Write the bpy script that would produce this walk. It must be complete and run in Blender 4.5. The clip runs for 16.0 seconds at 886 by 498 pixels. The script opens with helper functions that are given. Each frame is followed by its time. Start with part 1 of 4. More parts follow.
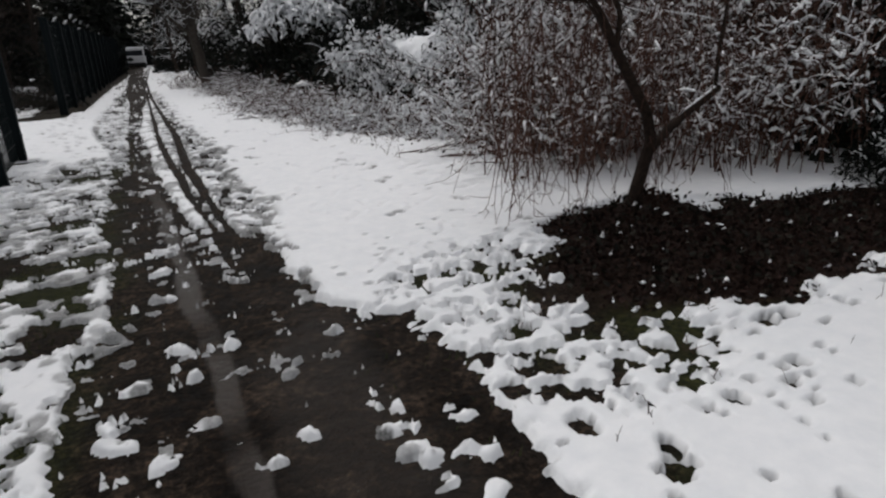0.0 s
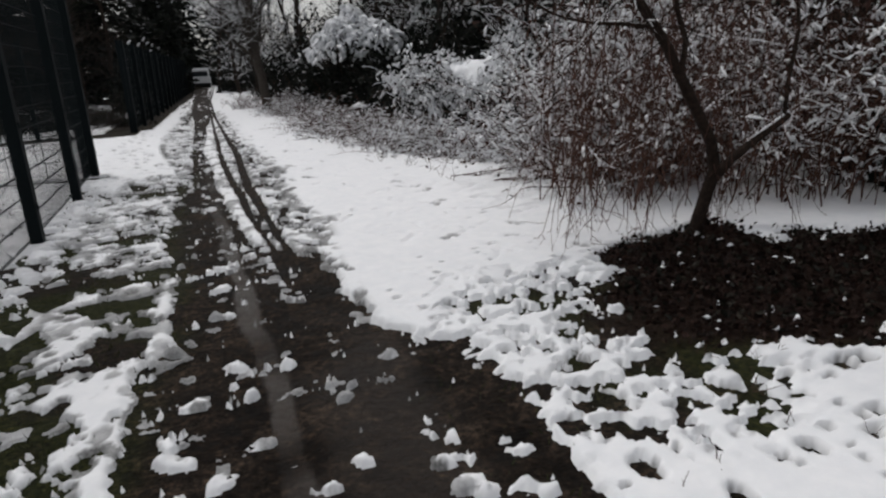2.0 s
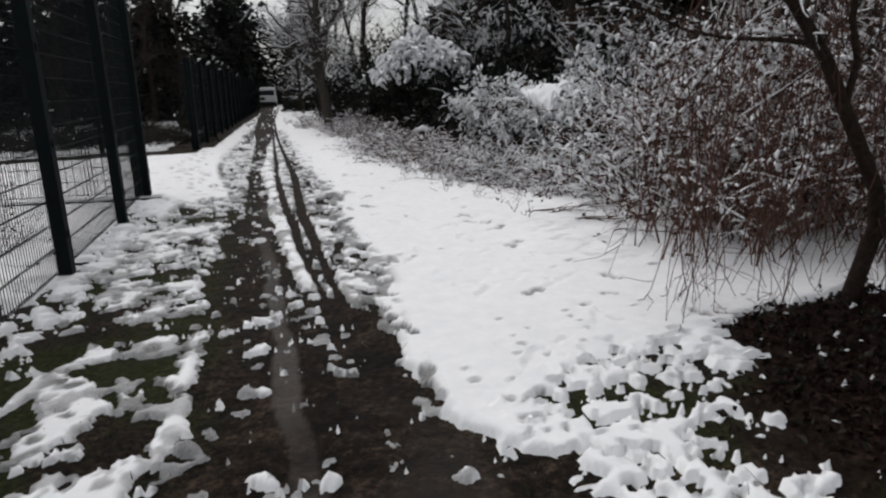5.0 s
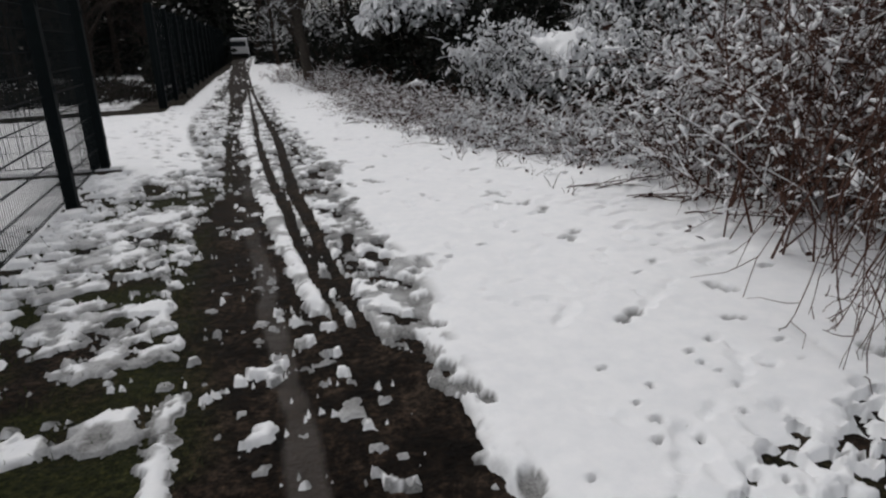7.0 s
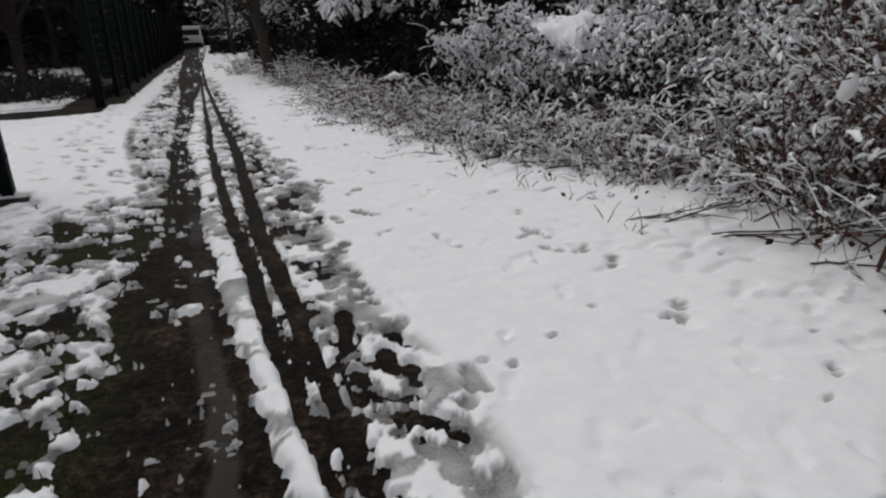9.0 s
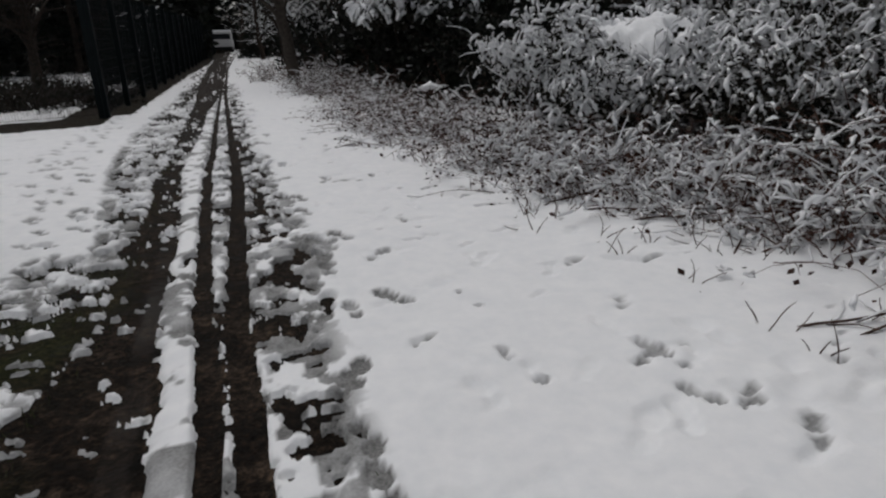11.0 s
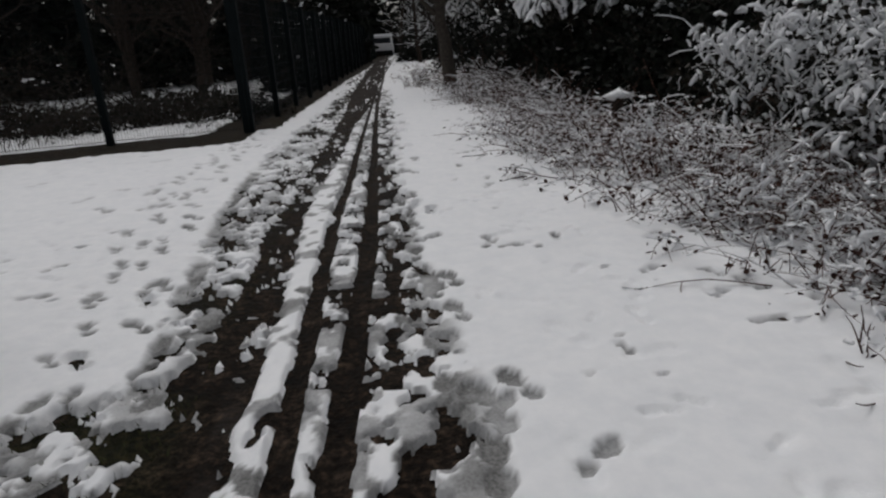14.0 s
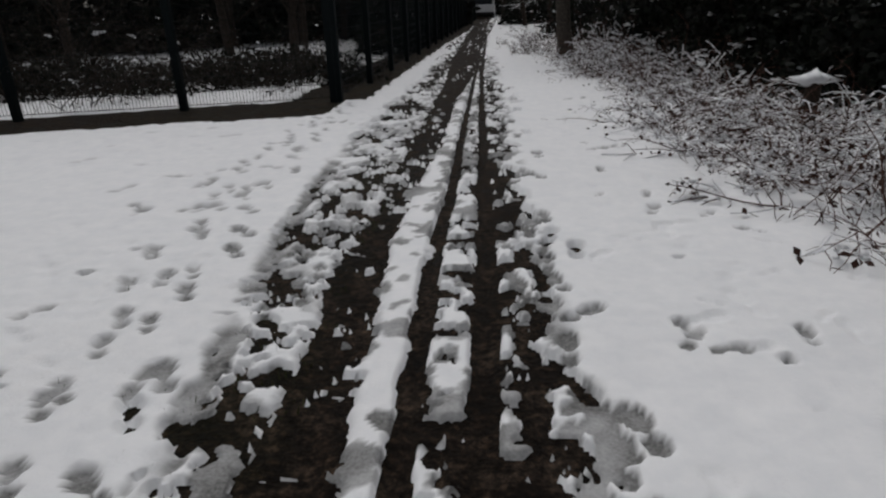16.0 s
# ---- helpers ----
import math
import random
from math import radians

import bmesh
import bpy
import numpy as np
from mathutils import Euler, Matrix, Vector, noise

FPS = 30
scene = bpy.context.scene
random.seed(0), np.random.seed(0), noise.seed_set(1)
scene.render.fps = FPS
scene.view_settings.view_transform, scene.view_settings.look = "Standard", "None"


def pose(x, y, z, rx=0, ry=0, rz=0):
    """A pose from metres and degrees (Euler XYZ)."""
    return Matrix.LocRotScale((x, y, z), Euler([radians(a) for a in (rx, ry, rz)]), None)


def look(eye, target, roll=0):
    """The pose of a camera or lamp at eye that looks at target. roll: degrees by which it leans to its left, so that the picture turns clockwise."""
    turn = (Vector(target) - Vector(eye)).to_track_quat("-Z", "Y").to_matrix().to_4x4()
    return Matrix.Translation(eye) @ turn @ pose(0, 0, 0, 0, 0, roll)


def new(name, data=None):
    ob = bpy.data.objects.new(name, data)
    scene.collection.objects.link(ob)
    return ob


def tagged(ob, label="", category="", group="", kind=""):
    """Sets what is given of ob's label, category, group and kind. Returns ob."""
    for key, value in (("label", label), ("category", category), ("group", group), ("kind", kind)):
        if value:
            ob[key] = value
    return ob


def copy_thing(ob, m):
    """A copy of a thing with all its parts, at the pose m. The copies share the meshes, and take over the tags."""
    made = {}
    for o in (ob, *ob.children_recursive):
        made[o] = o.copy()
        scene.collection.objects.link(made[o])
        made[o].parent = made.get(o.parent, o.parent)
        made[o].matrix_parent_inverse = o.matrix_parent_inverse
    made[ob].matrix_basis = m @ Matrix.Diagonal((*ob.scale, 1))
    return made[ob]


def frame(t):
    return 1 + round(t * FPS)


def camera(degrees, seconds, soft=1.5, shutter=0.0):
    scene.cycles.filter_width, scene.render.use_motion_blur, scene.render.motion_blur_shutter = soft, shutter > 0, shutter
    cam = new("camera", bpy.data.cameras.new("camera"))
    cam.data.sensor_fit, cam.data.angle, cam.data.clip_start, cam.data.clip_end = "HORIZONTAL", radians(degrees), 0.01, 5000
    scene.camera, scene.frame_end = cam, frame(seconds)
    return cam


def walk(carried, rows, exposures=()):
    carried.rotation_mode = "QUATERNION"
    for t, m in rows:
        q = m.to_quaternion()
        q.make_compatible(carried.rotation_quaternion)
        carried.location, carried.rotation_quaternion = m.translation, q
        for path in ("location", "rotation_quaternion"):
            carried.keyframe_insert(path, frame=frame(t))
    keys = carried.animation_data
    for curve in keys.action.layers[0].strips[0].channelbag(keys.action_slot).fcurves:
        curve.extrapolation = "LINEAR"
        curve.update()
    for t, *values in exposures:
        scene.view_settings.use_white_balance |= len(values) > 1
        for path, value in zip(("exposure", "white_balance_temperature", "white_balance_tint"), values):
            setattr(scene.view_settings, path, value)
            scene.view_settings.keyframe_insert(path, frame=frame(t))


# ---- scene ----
cam = camera(70.8, 16.0, soft=2.3)
PATH = [
    (0, (1.397, 2.614, 1.52), (2.136, 4.358, 0.88), -2.6),
    (0.5, (1.386, 2.622, 1.524), (2.043, 4.394, 0.872), -2.9),
    (1, (1.379, 2.631, 1.525), (1.99, 4.418, 0.868), -3.4),
    (1.5, (1.37, 2.648, 1.537), (1.974, 4.455, 0.927), -2.9),
    (2, (1.361, 2.666, 1.544), (1.967, 4.484, 0.973), -2.3),
    (2.5, (1.364, 2.664, 1.554), (1.97, 4.492, 1.015), -2.4),
    (3, (1.381, 2.668, 1.557), (1.987, 4.507, 1.056), -2.2),
    (3.5, (1.408, 2.705, 1.556), (2.006, 4.548, 1.059), -1.9),
    (4, (1.401, 2.964, 1.538), (1.991, 4.809, 1.038), -1.7),
    (4.5, (1.396, 3.262, 1.52), (1.983, 5.095, 0.978), -1.6),
    (5, (1.457, 3.631, 1.524), (1.908, 5.515, 1.026), -1.1),
    (5.2, (1.465, 3.761, 1.522), (1.898, 5.648, 1.02), -1.3),
    (7.3, (1.314, 5.277, 1.513), (1.86, 7.084, 0.851), -1.6),
    (7.5, (1.309, 5.441, 1.52), (1.901, 7.231, 0.852), -1.6),
    (8, (1.33, 5.899, 1.507), (1.873, 7.711, 0.861), -2.0),
    (8.5, (1.373, 6.344, 1.496), (1.913, 8.158, 0.847), -1.1),
    (9, (1.4, 6.802, 1.5), (2.005, 8.584, 0.823), -1.6),
    (9.5, (1.483, 7.235, 1.482), (2.006, 9.047, 0.816), -1.8),
    (9.7, (1.512, 7.41, 1.491), (2.031, 9.224, 0.829), -0.8),
    (12, (1.97, 9.25, 1.469), (2.466, 11.072, 0.81), -2.8),
    (12.5, (2.04, 9.594, 1.476), (2.284, 11.482, 0.862), -2.3),
    (13, (2.062, 9.907, 1.459), (2.271, 11.783, 0.798), -1.9),
    (13.5, (1.982, 10.27, 1.478), (2.252, 12.133, 0.802), -2.7),
    (14, (1.894, 10.691, 1.453), (1.958, 12.584, 0.809), -3.5),
    (14.5, (1.814, 11.151, 1.47), (1.744, 13.049, 0.844), -2.2),
    (15, (1.722, 11.623, 1.455), (1.716, 13.513, 0.802), -2.4),
    (15.5, (1.655, 12.073, 1.423), (1.543, 13.953, 0.749), -2.0),
    (16, (1.586, 12.476, 1.403), (1.383, 14.326, 0.67), -2.1),
]
EXPOSURES = [(0, -0.35), (3.5, -0.15), (5, -0.14), (7.5, -0.44), (9, -0.5), (12, -0.8), (14, -0.80), (16, -0.79)]
walk(cam, [(t, look(eye, target, roll)) for t, eye, target, roll in PATH], EXPOSURES)

# world: flat overcast winter sky
world = bpy.data.worlds.new("world")
scene.world = world
world.use_nodes = True
wn, wl = world.node_tree.nodes, world.node_tree.links
sky = wn.new("ShaderNodeTexSky")
sky.sky_type = "NISHITA"
sky.sun_disc = False
sky.sun_elevation, sky.sun_rotation = radians(62), radians(-20)
sky.dust_density, sky.air_density = 4.0, 1.0
grey = wn.new("ShaderNodeHueSaturation")
grey.inputs["Saturation"].default_value = 0.22
wl.new(sky.outputs[0], grey.inputs["Color"])
wl.new(grey.outputs[0], wn["Background"].inputs["Color"])
wn["Background"].inputs["Strength"].default_value = 0.15
sun = new("sun", bpy.data.lights.new("sun", "SUN"))
sun.data.energy, sun.data.angle, sun.data.color = 0.5, radians(60), (1.0, 0.98, 0.95)
sun.matrix_basis = look((-5.0, 14.0, 30), (0, 0, 0))


# ---- materials ----
def material(name, build, rough=0.8):
    m = bpy.data.materials.new(name)
    m.use_nodes = True
    t = m.node_tree
    b = t.nodes["Principled BSDF"]
    b.inputs["Roughness"].default_value = rough
    b.inputs["Specular IOR Level"].default_value = 0.12
    build(t, b)
    return m


def node(t, kind, **values):
    n = t.nodes.new(kind)
    for k, v in values.items():
        n.inputs[k].default_value = v
    return n


def noise_tex(t, scale, detail=4.0, rough=0.6, coords="Object"):
    c = t.nodes.new("ShaderNodeTexCoord")
    n = node(t, "ShaderNodeTexNoise", Scale=scale, Detail=detail, Roughness=rough)
    t.links.new(c.outputs[coords], n.inputs["Vector"])
    return n


def ramp(t, src, stops):
    r = t.nodes.new("ShaderNodeValToRGB")
    while len(r.color_ramp.elements) < len(stops):
        r.color_ramp.elements.new(0.5)
    for e, (p, c) in zip(r.color_ramp.elements, stops):
        e.position, e.color = p, (*c, 1) if len(c) == 3 else c
    t.links.new(src, r.inputs["Fac"])
    return r


def mix(t, fac, a, b):
    m = t.nodes.new("ShaderNodeMix")
    m.data_type = "RGBA"
    for sock, v in ((m.inputs[0], fac), (m.inputs[6], a), (m.inputs[7], b)):
        if hasattr(v, "is_linked"):
            t.links.new(v, sock)
        else:
            sock.default_value = v if isinstance(v, float) else (*v, 1)
    return m.outputs[2]


def bump(t, b, src, strength, distance):
    n = node(t, "ShaderNodeBump", Strength=strength, Distance=distance)
    t.links.new(src, n.inputs["Height"])
    t.links.new(n.outputs[0], b.inputs["Normal"])


def attribute(t, name):
    a = t.nodes.new("ShaderNodeAttribute")
    a.attribute_name = name
    return a.outputs["Fac"]


def snow_ground(t, b):
    n = noise_tex(t, 9, 6)
    fine = noise_tex(t, 70, 3)
    clean = ramp(t, n.outputs[0], [(0.3, (0.80, 0.81, 0.83)), (0.7, (0.88, 0.88, 0.89))])
    # grey of wet slush, also painted as shade inside prints and pits
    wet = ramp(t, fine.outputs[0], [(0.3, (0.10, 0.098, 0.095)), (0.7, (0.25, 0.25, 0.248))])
    t.links.new(mix(t, attribute(t, "slush_shade"), clean.outputs[0], wet.outputs[0]), b.inputs["Base Color"])
    bump(t, b, fine.outputs[0], 0.35, 0.006)


def snow_loose(t, b):
    n = noise_tex(t, 25, 4)
    c = ramp(t, n.outputs[0], [(0.3, (0.76, 0.77, 0.79)), (0.7, (0.88, 0.88, 0.89))])
    t.links.new(c.outputs[0], b.inputs["Base Color"])
    bump(t, b, n.outputs[0], 0.3, 0.01)


def mud(t, b):
    n = noise_tex(t, 3.5, 8, 0.7)
    fine = noise_tex(t, 60, 5, 0.7)
    soil = ramp(t, n.outputs[0], [(0.36, (0.006, 0.0045, 0.0035)), (0.5, (0.017, 0.0125, 0.0095)), (0.64, (0.046, 0.035, 0.027))])
    turf = ramp(t, fine.outputs[0], [(0.3, (0.008, 0.009, 0.004)), (0.7, (0.040, 0.044, 0.016))])
    litter = ramp(t, fine.outputs[0], [(0.3, (0.006, 0.004, 0.004)), (0.7, (0.035, 0.020, 0.014))])
    c = mix(t, attribute(t, "turf"), soil.outputs[0], turf.outputs[0])
    speck = ramp(t, noise_tex(t, 28, 6, 0.75).outputs[0], [(0.36, (0.30, 0.30, 0.30)), (0.52, (1.0, 1.0, 1.0)), (0.68, (2.6, 2.3, 2.0))])
    grain = t.nodes.new("ShaderNodeMix")
    grain.data_type, grain.blend_type = "RGBA", "MULTIPLY"
    grain.inputs[0].default_value = 1.0
    t.links.new(c, grain.inputs[6])
    t.links.new(speck.outputs[0], grain.inputs[7])
    c = mix(t, attribute(t, "litter"), grain.outputs[2], litter.outputs[0])
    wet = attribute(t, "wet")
    # paler than the mud: the sky's reflection on the water, put into the colour
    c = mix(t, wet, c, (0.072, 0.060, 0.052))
    spec = t.nodes.new("ShaderNodeMapRange")
    spec.inputs["To Min"].default_value, spec.inputs["To Max"].default_value = 0.05, 0.28
    t.links.new(wet, spec.inputs["Value"])
    t.links.new(spec.outputs[0], b.inputs["Specular IOR Level"])
    t.links.new(c, b.inputs["Base Color"])
    r = ramp(t, n.outputs[0], [(0.35, (0.55, 0.55, 0.55)), (0.7, (0.9, 0.9, 0.9))])
    t.links.new(mix(t, wet, r.outputs[0], (0.26, 0.26, 0.26)), b.inputs["Roughness"])
    clods = noise_tex(t, 13, 5, 0.65)
    both = t.nodes.new("ShaderNodeMath")
    both.operation = "MULTIPLY_ADD"
    both.inputs[1].default_value = 2.2
    t.links.new(clods.outputs[0], both.inputs[0])
    t.links.new(fine.outputs[0], both.inputs[2])
    bump(t, b, both.outputs[0], 0.9, 0.02)


def bark_of(dark, light, scale=14):
    def build(t, b):
        n = noise_tex(t, scale, 6, 0.7)
        c = ramp(t, n.outputs[0], [(0.3, dark), (0.7, light)])
        t.links.new(c.outputs[0], b.inputs["Base Color"])
        bump(t, b, n.outputs[0], 0.6, 0.01)
    return build


def leaf_of(*colours):
    def build(t, b):
        g = t.nodes.new("ShaderNodeNewGeometry")
        c = ramp(t, g.outputs["Random Per Island"], [(i / (len(colours) - 1), c) for i, c in enumerate(colours)])
        n = noise_tex(t, 6, 3)
        t.links.new(mix(t, n.outputs[0], c.outputs[0], colours[0]), b.inputs["Base Color"])
    return build


def painted(colour, rough=0.5, metal=0.0, var=0.3):
    def build(t, b):
        n = noise_tex(t, 20, 5)
        lo = tuple(v * (1 - var) for v in colour)
        c = ramp(t, n.outputs[0], [(0.35, lo), (0.65, colour)])
        t.links.new(c.outputs[0], b.inputs["Base Color"])
        b.inputs["Roughness"].default_value = rough
        b.inputs["Metallic"].default_value = metal
    return build


SNOW = material("snow_on_ground", snow_ground, 0.65)
SNOW_TOP = material("snow_on_plants", snow_loose, 0.7)
MUD = material("wet_mud", mud)
BARK = material("bark_dark", bark_of((0.012, 0.009, 0.007), (0.045, 0.033, 0.026)))
BARK_NEAR = material("bark_brown", bark_of((0.006, 0.004, 0.003), (0.036, 0.023, 0.017), 22))
BARK_GREY = material("bark_grey", bark_of((0.025, 0.021, 0.018), (0.085, 0.072, 0.06)))
TWIG = material("twig_brown", bark_of((0.030, 0.017, 0.012), (0.105, 0.062, 0.045), 30))
STEM = material("stem_reddish", bark_of((0.038, 0.020, 0.015), (0.15, 0.080, 0.060), 30))
IVY = material("leaf_dark_green", leaf_of((0.007, 0.007, 0.005), (0.017, 0.015, 0.009), (0.040, 0.030, 0.020)), 0.55)
DEAD = material("leaf_dead_brown", leaf_of((0.022, 0.010, 0.008), (0.066, 0.033, 0.025), (0.13, 0.074, 0.055)), 0.75)
LITTER = material("wet_dead_leaves", leaf_of((0.007, 0.004, 0.003), (0.026, 0.013, 0.010), (0.060, 0.030, 0.023)), 0.7)
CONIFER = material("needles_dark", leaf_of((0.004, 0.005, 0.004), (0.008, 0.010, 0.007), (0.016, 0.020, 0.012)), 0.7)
PAINT = material("green_fence_paint", painted((0.004, 0.0075, 0.0085), 0.65))
GRASS = material("grass_blade", leaf_of((0.030, 0.040, 0.014), (0.060, 0.070, 0.026), (0.10, 0.095, 0.045)), 0.7)
WHITE_PAINT = material("white_vehicle_paint", painted((0.48, 0.48, 0.48), 0.4, 0.0, 0.25))
DARK_GLASS = material("dark_glass", painted((0.02, 0.022, 0.025), 0.08))
RUBBER = material("rubber", painted((0.02, 0.02, 0.02), 0.8))

# ---- noise, meshes ----
RNG = np.random.default_rng(7)


def lattice(ix, iy, seed):
    h = (ix.astype(np.int64) * 374761393 + iy.astype(np.int64) * 668265263 + seed * 1442695041) & 0x7FFFFFFF
    h = ((h ^ (h >> 13)) * 1274126177) & 0x7FFFFFFF
    return ((h ^ (h >> 16)) & 0xFFFF) / 32767.5 - 1.0


def value_noise(x, y, seed):
    ix, iy = np.floor(x), np.floor(y)
    fx, fy = x - ix, y - iy
    fx, fy = fx * fx * fx * (fx * (fx * 6 - 15) + 10), fy * fy * fy * (fy * (fy * 6 - 15) + 10)
    a, b = lattice(ix, iy, seed), lattice(ix + 1, iy, seed)
    c, d = lattice(ix, iy + 1, seed), lattice(ix + 1, iy + 1, seed)
    return (a * (1 - fx) + b * fx) * (1 - fy) + (c * (1 - fx) + d * fx) * fy


def fbm(x, y, size, octaves=4, seed=1, gain=0.55):
    total, amp, norm = 0.0, 1.0, 0.0
    for o in range(octaves):
        f = 2.03 ** o / size
        total = total + amp * value_noise(x * f + 17.3 * o, y * f - 9.1 * o, seed + o)
        norm += amp
        amp *= gain
    return total / norm


def smooth(a, b, v):
    s = np.clip((v - a) / (b - a), 0, 1)
    return s * s * (3 - 2 * s)


def make_mesh(name, verts, faces, mat, smooth_shade=True):
    """A mesh from vertex rows and faces that all have the same number of corners."""
    me = bpy.data.meshes.new(name)
    verts, faces = np.asarray(verts, np.float32), np.asarray(faces, np.int32)
    n, k = faces.shape
    me.vertices.add(len(verts))
    me.vertices.foreach_set("co", verts.ravel())
    me.loops.add(n * k)
    me.loops.foreach_set("vertex_index", faces.ravel())
    me.polygons.add(n)
    me.polygons.foreach_set("loop_start", np.arange(0, n * k, k, dtype=np.int32))
    me.polygons.foreach_set("use_smooth", np.full(n, smooth_shade))
    me.update(calc_edges=True)
    me.materials.append(mat)
    return me


STUFF = {"branchwork", "cane_tangle", "foliage", "snow_load", "snow_dusting", "twig_tangle"}


def merge(pieces):
    verts, faces, base = [], [], 0
    for v, f in pieces:
        verts.append(v)
        faces.append(f + base)
        base += len(v)
    return np.concatenate(verts), np.concatenate(faces)


def part_soup(name, pieces, mat, parent, label="", smooth_shade=True):
    """One part from soup; tangles too fine to pick apart are stuff."""
    pieces = [p for p in pieces if len(p[0])]
    if not pieces:
        return None
    ob = new(name, make_mesh(name, *merge(pieces), mat, smooth_shade))
    ob.parent = parent
    return tagged(ob, label, kind="stuff" if name in STUFF else "")


def part(name, bm, mat, parent, label="", smooth_shade=False):
    me = bpy.data.meshes.new(name)
    for f in bm.faces:
        f.smooth = smooth_shade
    bm.to_mesh(me)
    bm.free()
    me.materials.append(mat)
    ob = new(name, me)
    ob.parent = parent
    return tagged(ob, label)


def thing(name, label, category, group="", kind="", at=(0, 0, 0)):
    ob = new(name)
    ob.location = at
    return tagged(ob, label, category, group, kind)


def box(bm, lo, hi, bevel=0.0):
    lo, hi = Vector(lo), Vector(hi)
    made = bmesh.ops.create_cube(bm, size=1.0, matrix=Matrix.Translation((lo + hi) / 2) @ Matrix.Diagonal((*(hi - lo), 1)))
    if bevel:
        edges = {e for v in made["verts"] for e in v.link_edges}
        bmesh.ops.bevel(bm, geom=list(edges), offset=bevel, segments=2, affect="EDGES", profile=0.6)


# ---- plant soup ----
def tubes(P, R, sides=3):
    """Tapered tubes along the polylines P (n, k, 3) with radii R (n, k)."""
    n, k, _ = P.shape
    T = np.gradient(P, axis=1)
    T /= np.linalg.norm(T, axis=2, keepdims=True) + 1e-9
    ref = np.where(np.abs(T[..., 2:3]) > 0.9, np.array([1.0, 0, 0]), np.array([0, 0, 1.0]))
    U = np.cross(T, ref)
    U /= np.linalg.norm(U, axis=2, keepdims=True) + 1e-9
    V = np.cross(T, U)
    a = np.arange(sides) * 2 * np.pi / sides
    ring = U[:, :, None] * np.cos(a)[:, None] + V[:, :, None] * np.sin(a)[:, None]
    verts = (P[:, :, None] + ring * R[:, :, None, None]).reshape(-1, 3)
    i = np.arange(n)[:, None, None] * k * sides + np.arange(k - 1)[None, :, None] * sides
    j, j2 = np.arange(sides), (np.arange(sides) + 1) % sides
    faces = np.stack([i + j, i + j2, i + j2 + sides, i + j + sides], -1).reshape(-1, 4)
    return verts, faces


def unit(v):
    return v / (np.linalg.norm(v, axis=-1, keepdims=True) + 1e-9)


def grow(start, way, length, k=5, wander=0.25, drop=0.0):
    """Polylines (n, k, 3) from start along way, wandering and bending down by drop."""
    n = len(start)
    P = np.empty((n, k, 3))
    P[:, 0] = start
    d = unit(way)
    step = (np.asarray(length) / (k - 1))[:, None] if np.ndim(length) else length / (k - 1)
    for i in range(1, k):
        d = unit(d + RNG.normal(0, wander, (n, 3)) + np.array([0, 0, -drop]))
        P[:, i] = P[:, i - 1] + d * step
    return P


def taper(n, k, r0, r1):
    s = np.linspace(0, 1, k)[None]
    r0 = np.broadcast_to(np.asarray(r0, float).reshape(-1, 1), (n, 1))
    return r0 * (1 - s) + r1 * s


def sprout(P, per, lo=0.25, hi=1.0, spread=1.0, up=0.2):
    """Start points and directions of per shoots on every polyline."""
    n, k, _ = P.shape
    s = RNG.uniform(lo, hi, (n, per)) * (k - 1)
    i = np.minimum(s.astype(int), k - 2)
    f = (s - i)[..., None]
    row = np.arange(n)[:, None]
    a, b = P[row, i], P[row, i + 1]
    at = a * (1 - f) + b * f
    side = RNG.normal(0, 1, (n, per, 3))
    way = unit(b - a) * 0.7 + unit(side) * spread + np.array([0, 0, up])
    return at.reshape(-1, 3), unit(way.reshape(-1, 3))


def snow_along(P, R, keep=0.7, thick=1.0, least=0.005, steep=0.8):
    """Snow lying along the upper side of the flatter branches."""
    d = unit(P[:, -1] - P[:, 0])
    m = (np.abs(d[:, 2]) < steep) & (RNG.random(len(P)) < keep)
    P, R = P[m].copy(), R[m]
    if not len(P):
        return np.zeros((0, 3)), np.zeros((0, 4), int)
    lump = RNG.uniform(0.5, 1.5, R.shape)
    r = (R * 0.9 + least) * thick * lump
    P[..., 2] += R * 0.6 + r * 0.5
    return tubes(P, r, 3)


def blobs(at, size, flat=0.6):
    """Small lumps of snow, a squashed octahedron each with uneven corners."""
    n = len(at)
    base = np.array([[1, 0, 0], [0, 1, 0], [-1, 0, 0], [0, -1, 0], [0, 0, 1], [0, 0, -0.7]])
    size = np.broadcast_to(np.asarray(size, float), (n,))
    s = size[:, None, None] * RNG.uniform(0.6, 1.35, (n, 6, 1)) * np.array([1, 1, flat])
    s[..., 0] *= RNG.uniform(0.8, 1.9, (n, 1))
    a = RNG.uniform(0, 6.28, n)
    c, q = np.cos(a)[:, None], np.sin(a)[:, None]
    v = base[None] * s
    v = np.stack([v[..., 0] * c - v[..., 1] * q, v[..., 0] * q + v[..., 1] * c, v[..., 2]], -1) + at[:, None]
    f = np.array([[0, 1, 4, 4], [1, 2, 4, 4], [2, 3, 4, 4], [3, 0, 4, 4], [1, 0, 5, 5], [2, 1, 5, 5], [3, 2, 5, 5], [0, 3, 5, 5]])[:, :3]
    faces = (np.arange(n)[:, None, None] * 6 + f).reshape(-1, 3)
    return v.reshape(-1, 3), faces


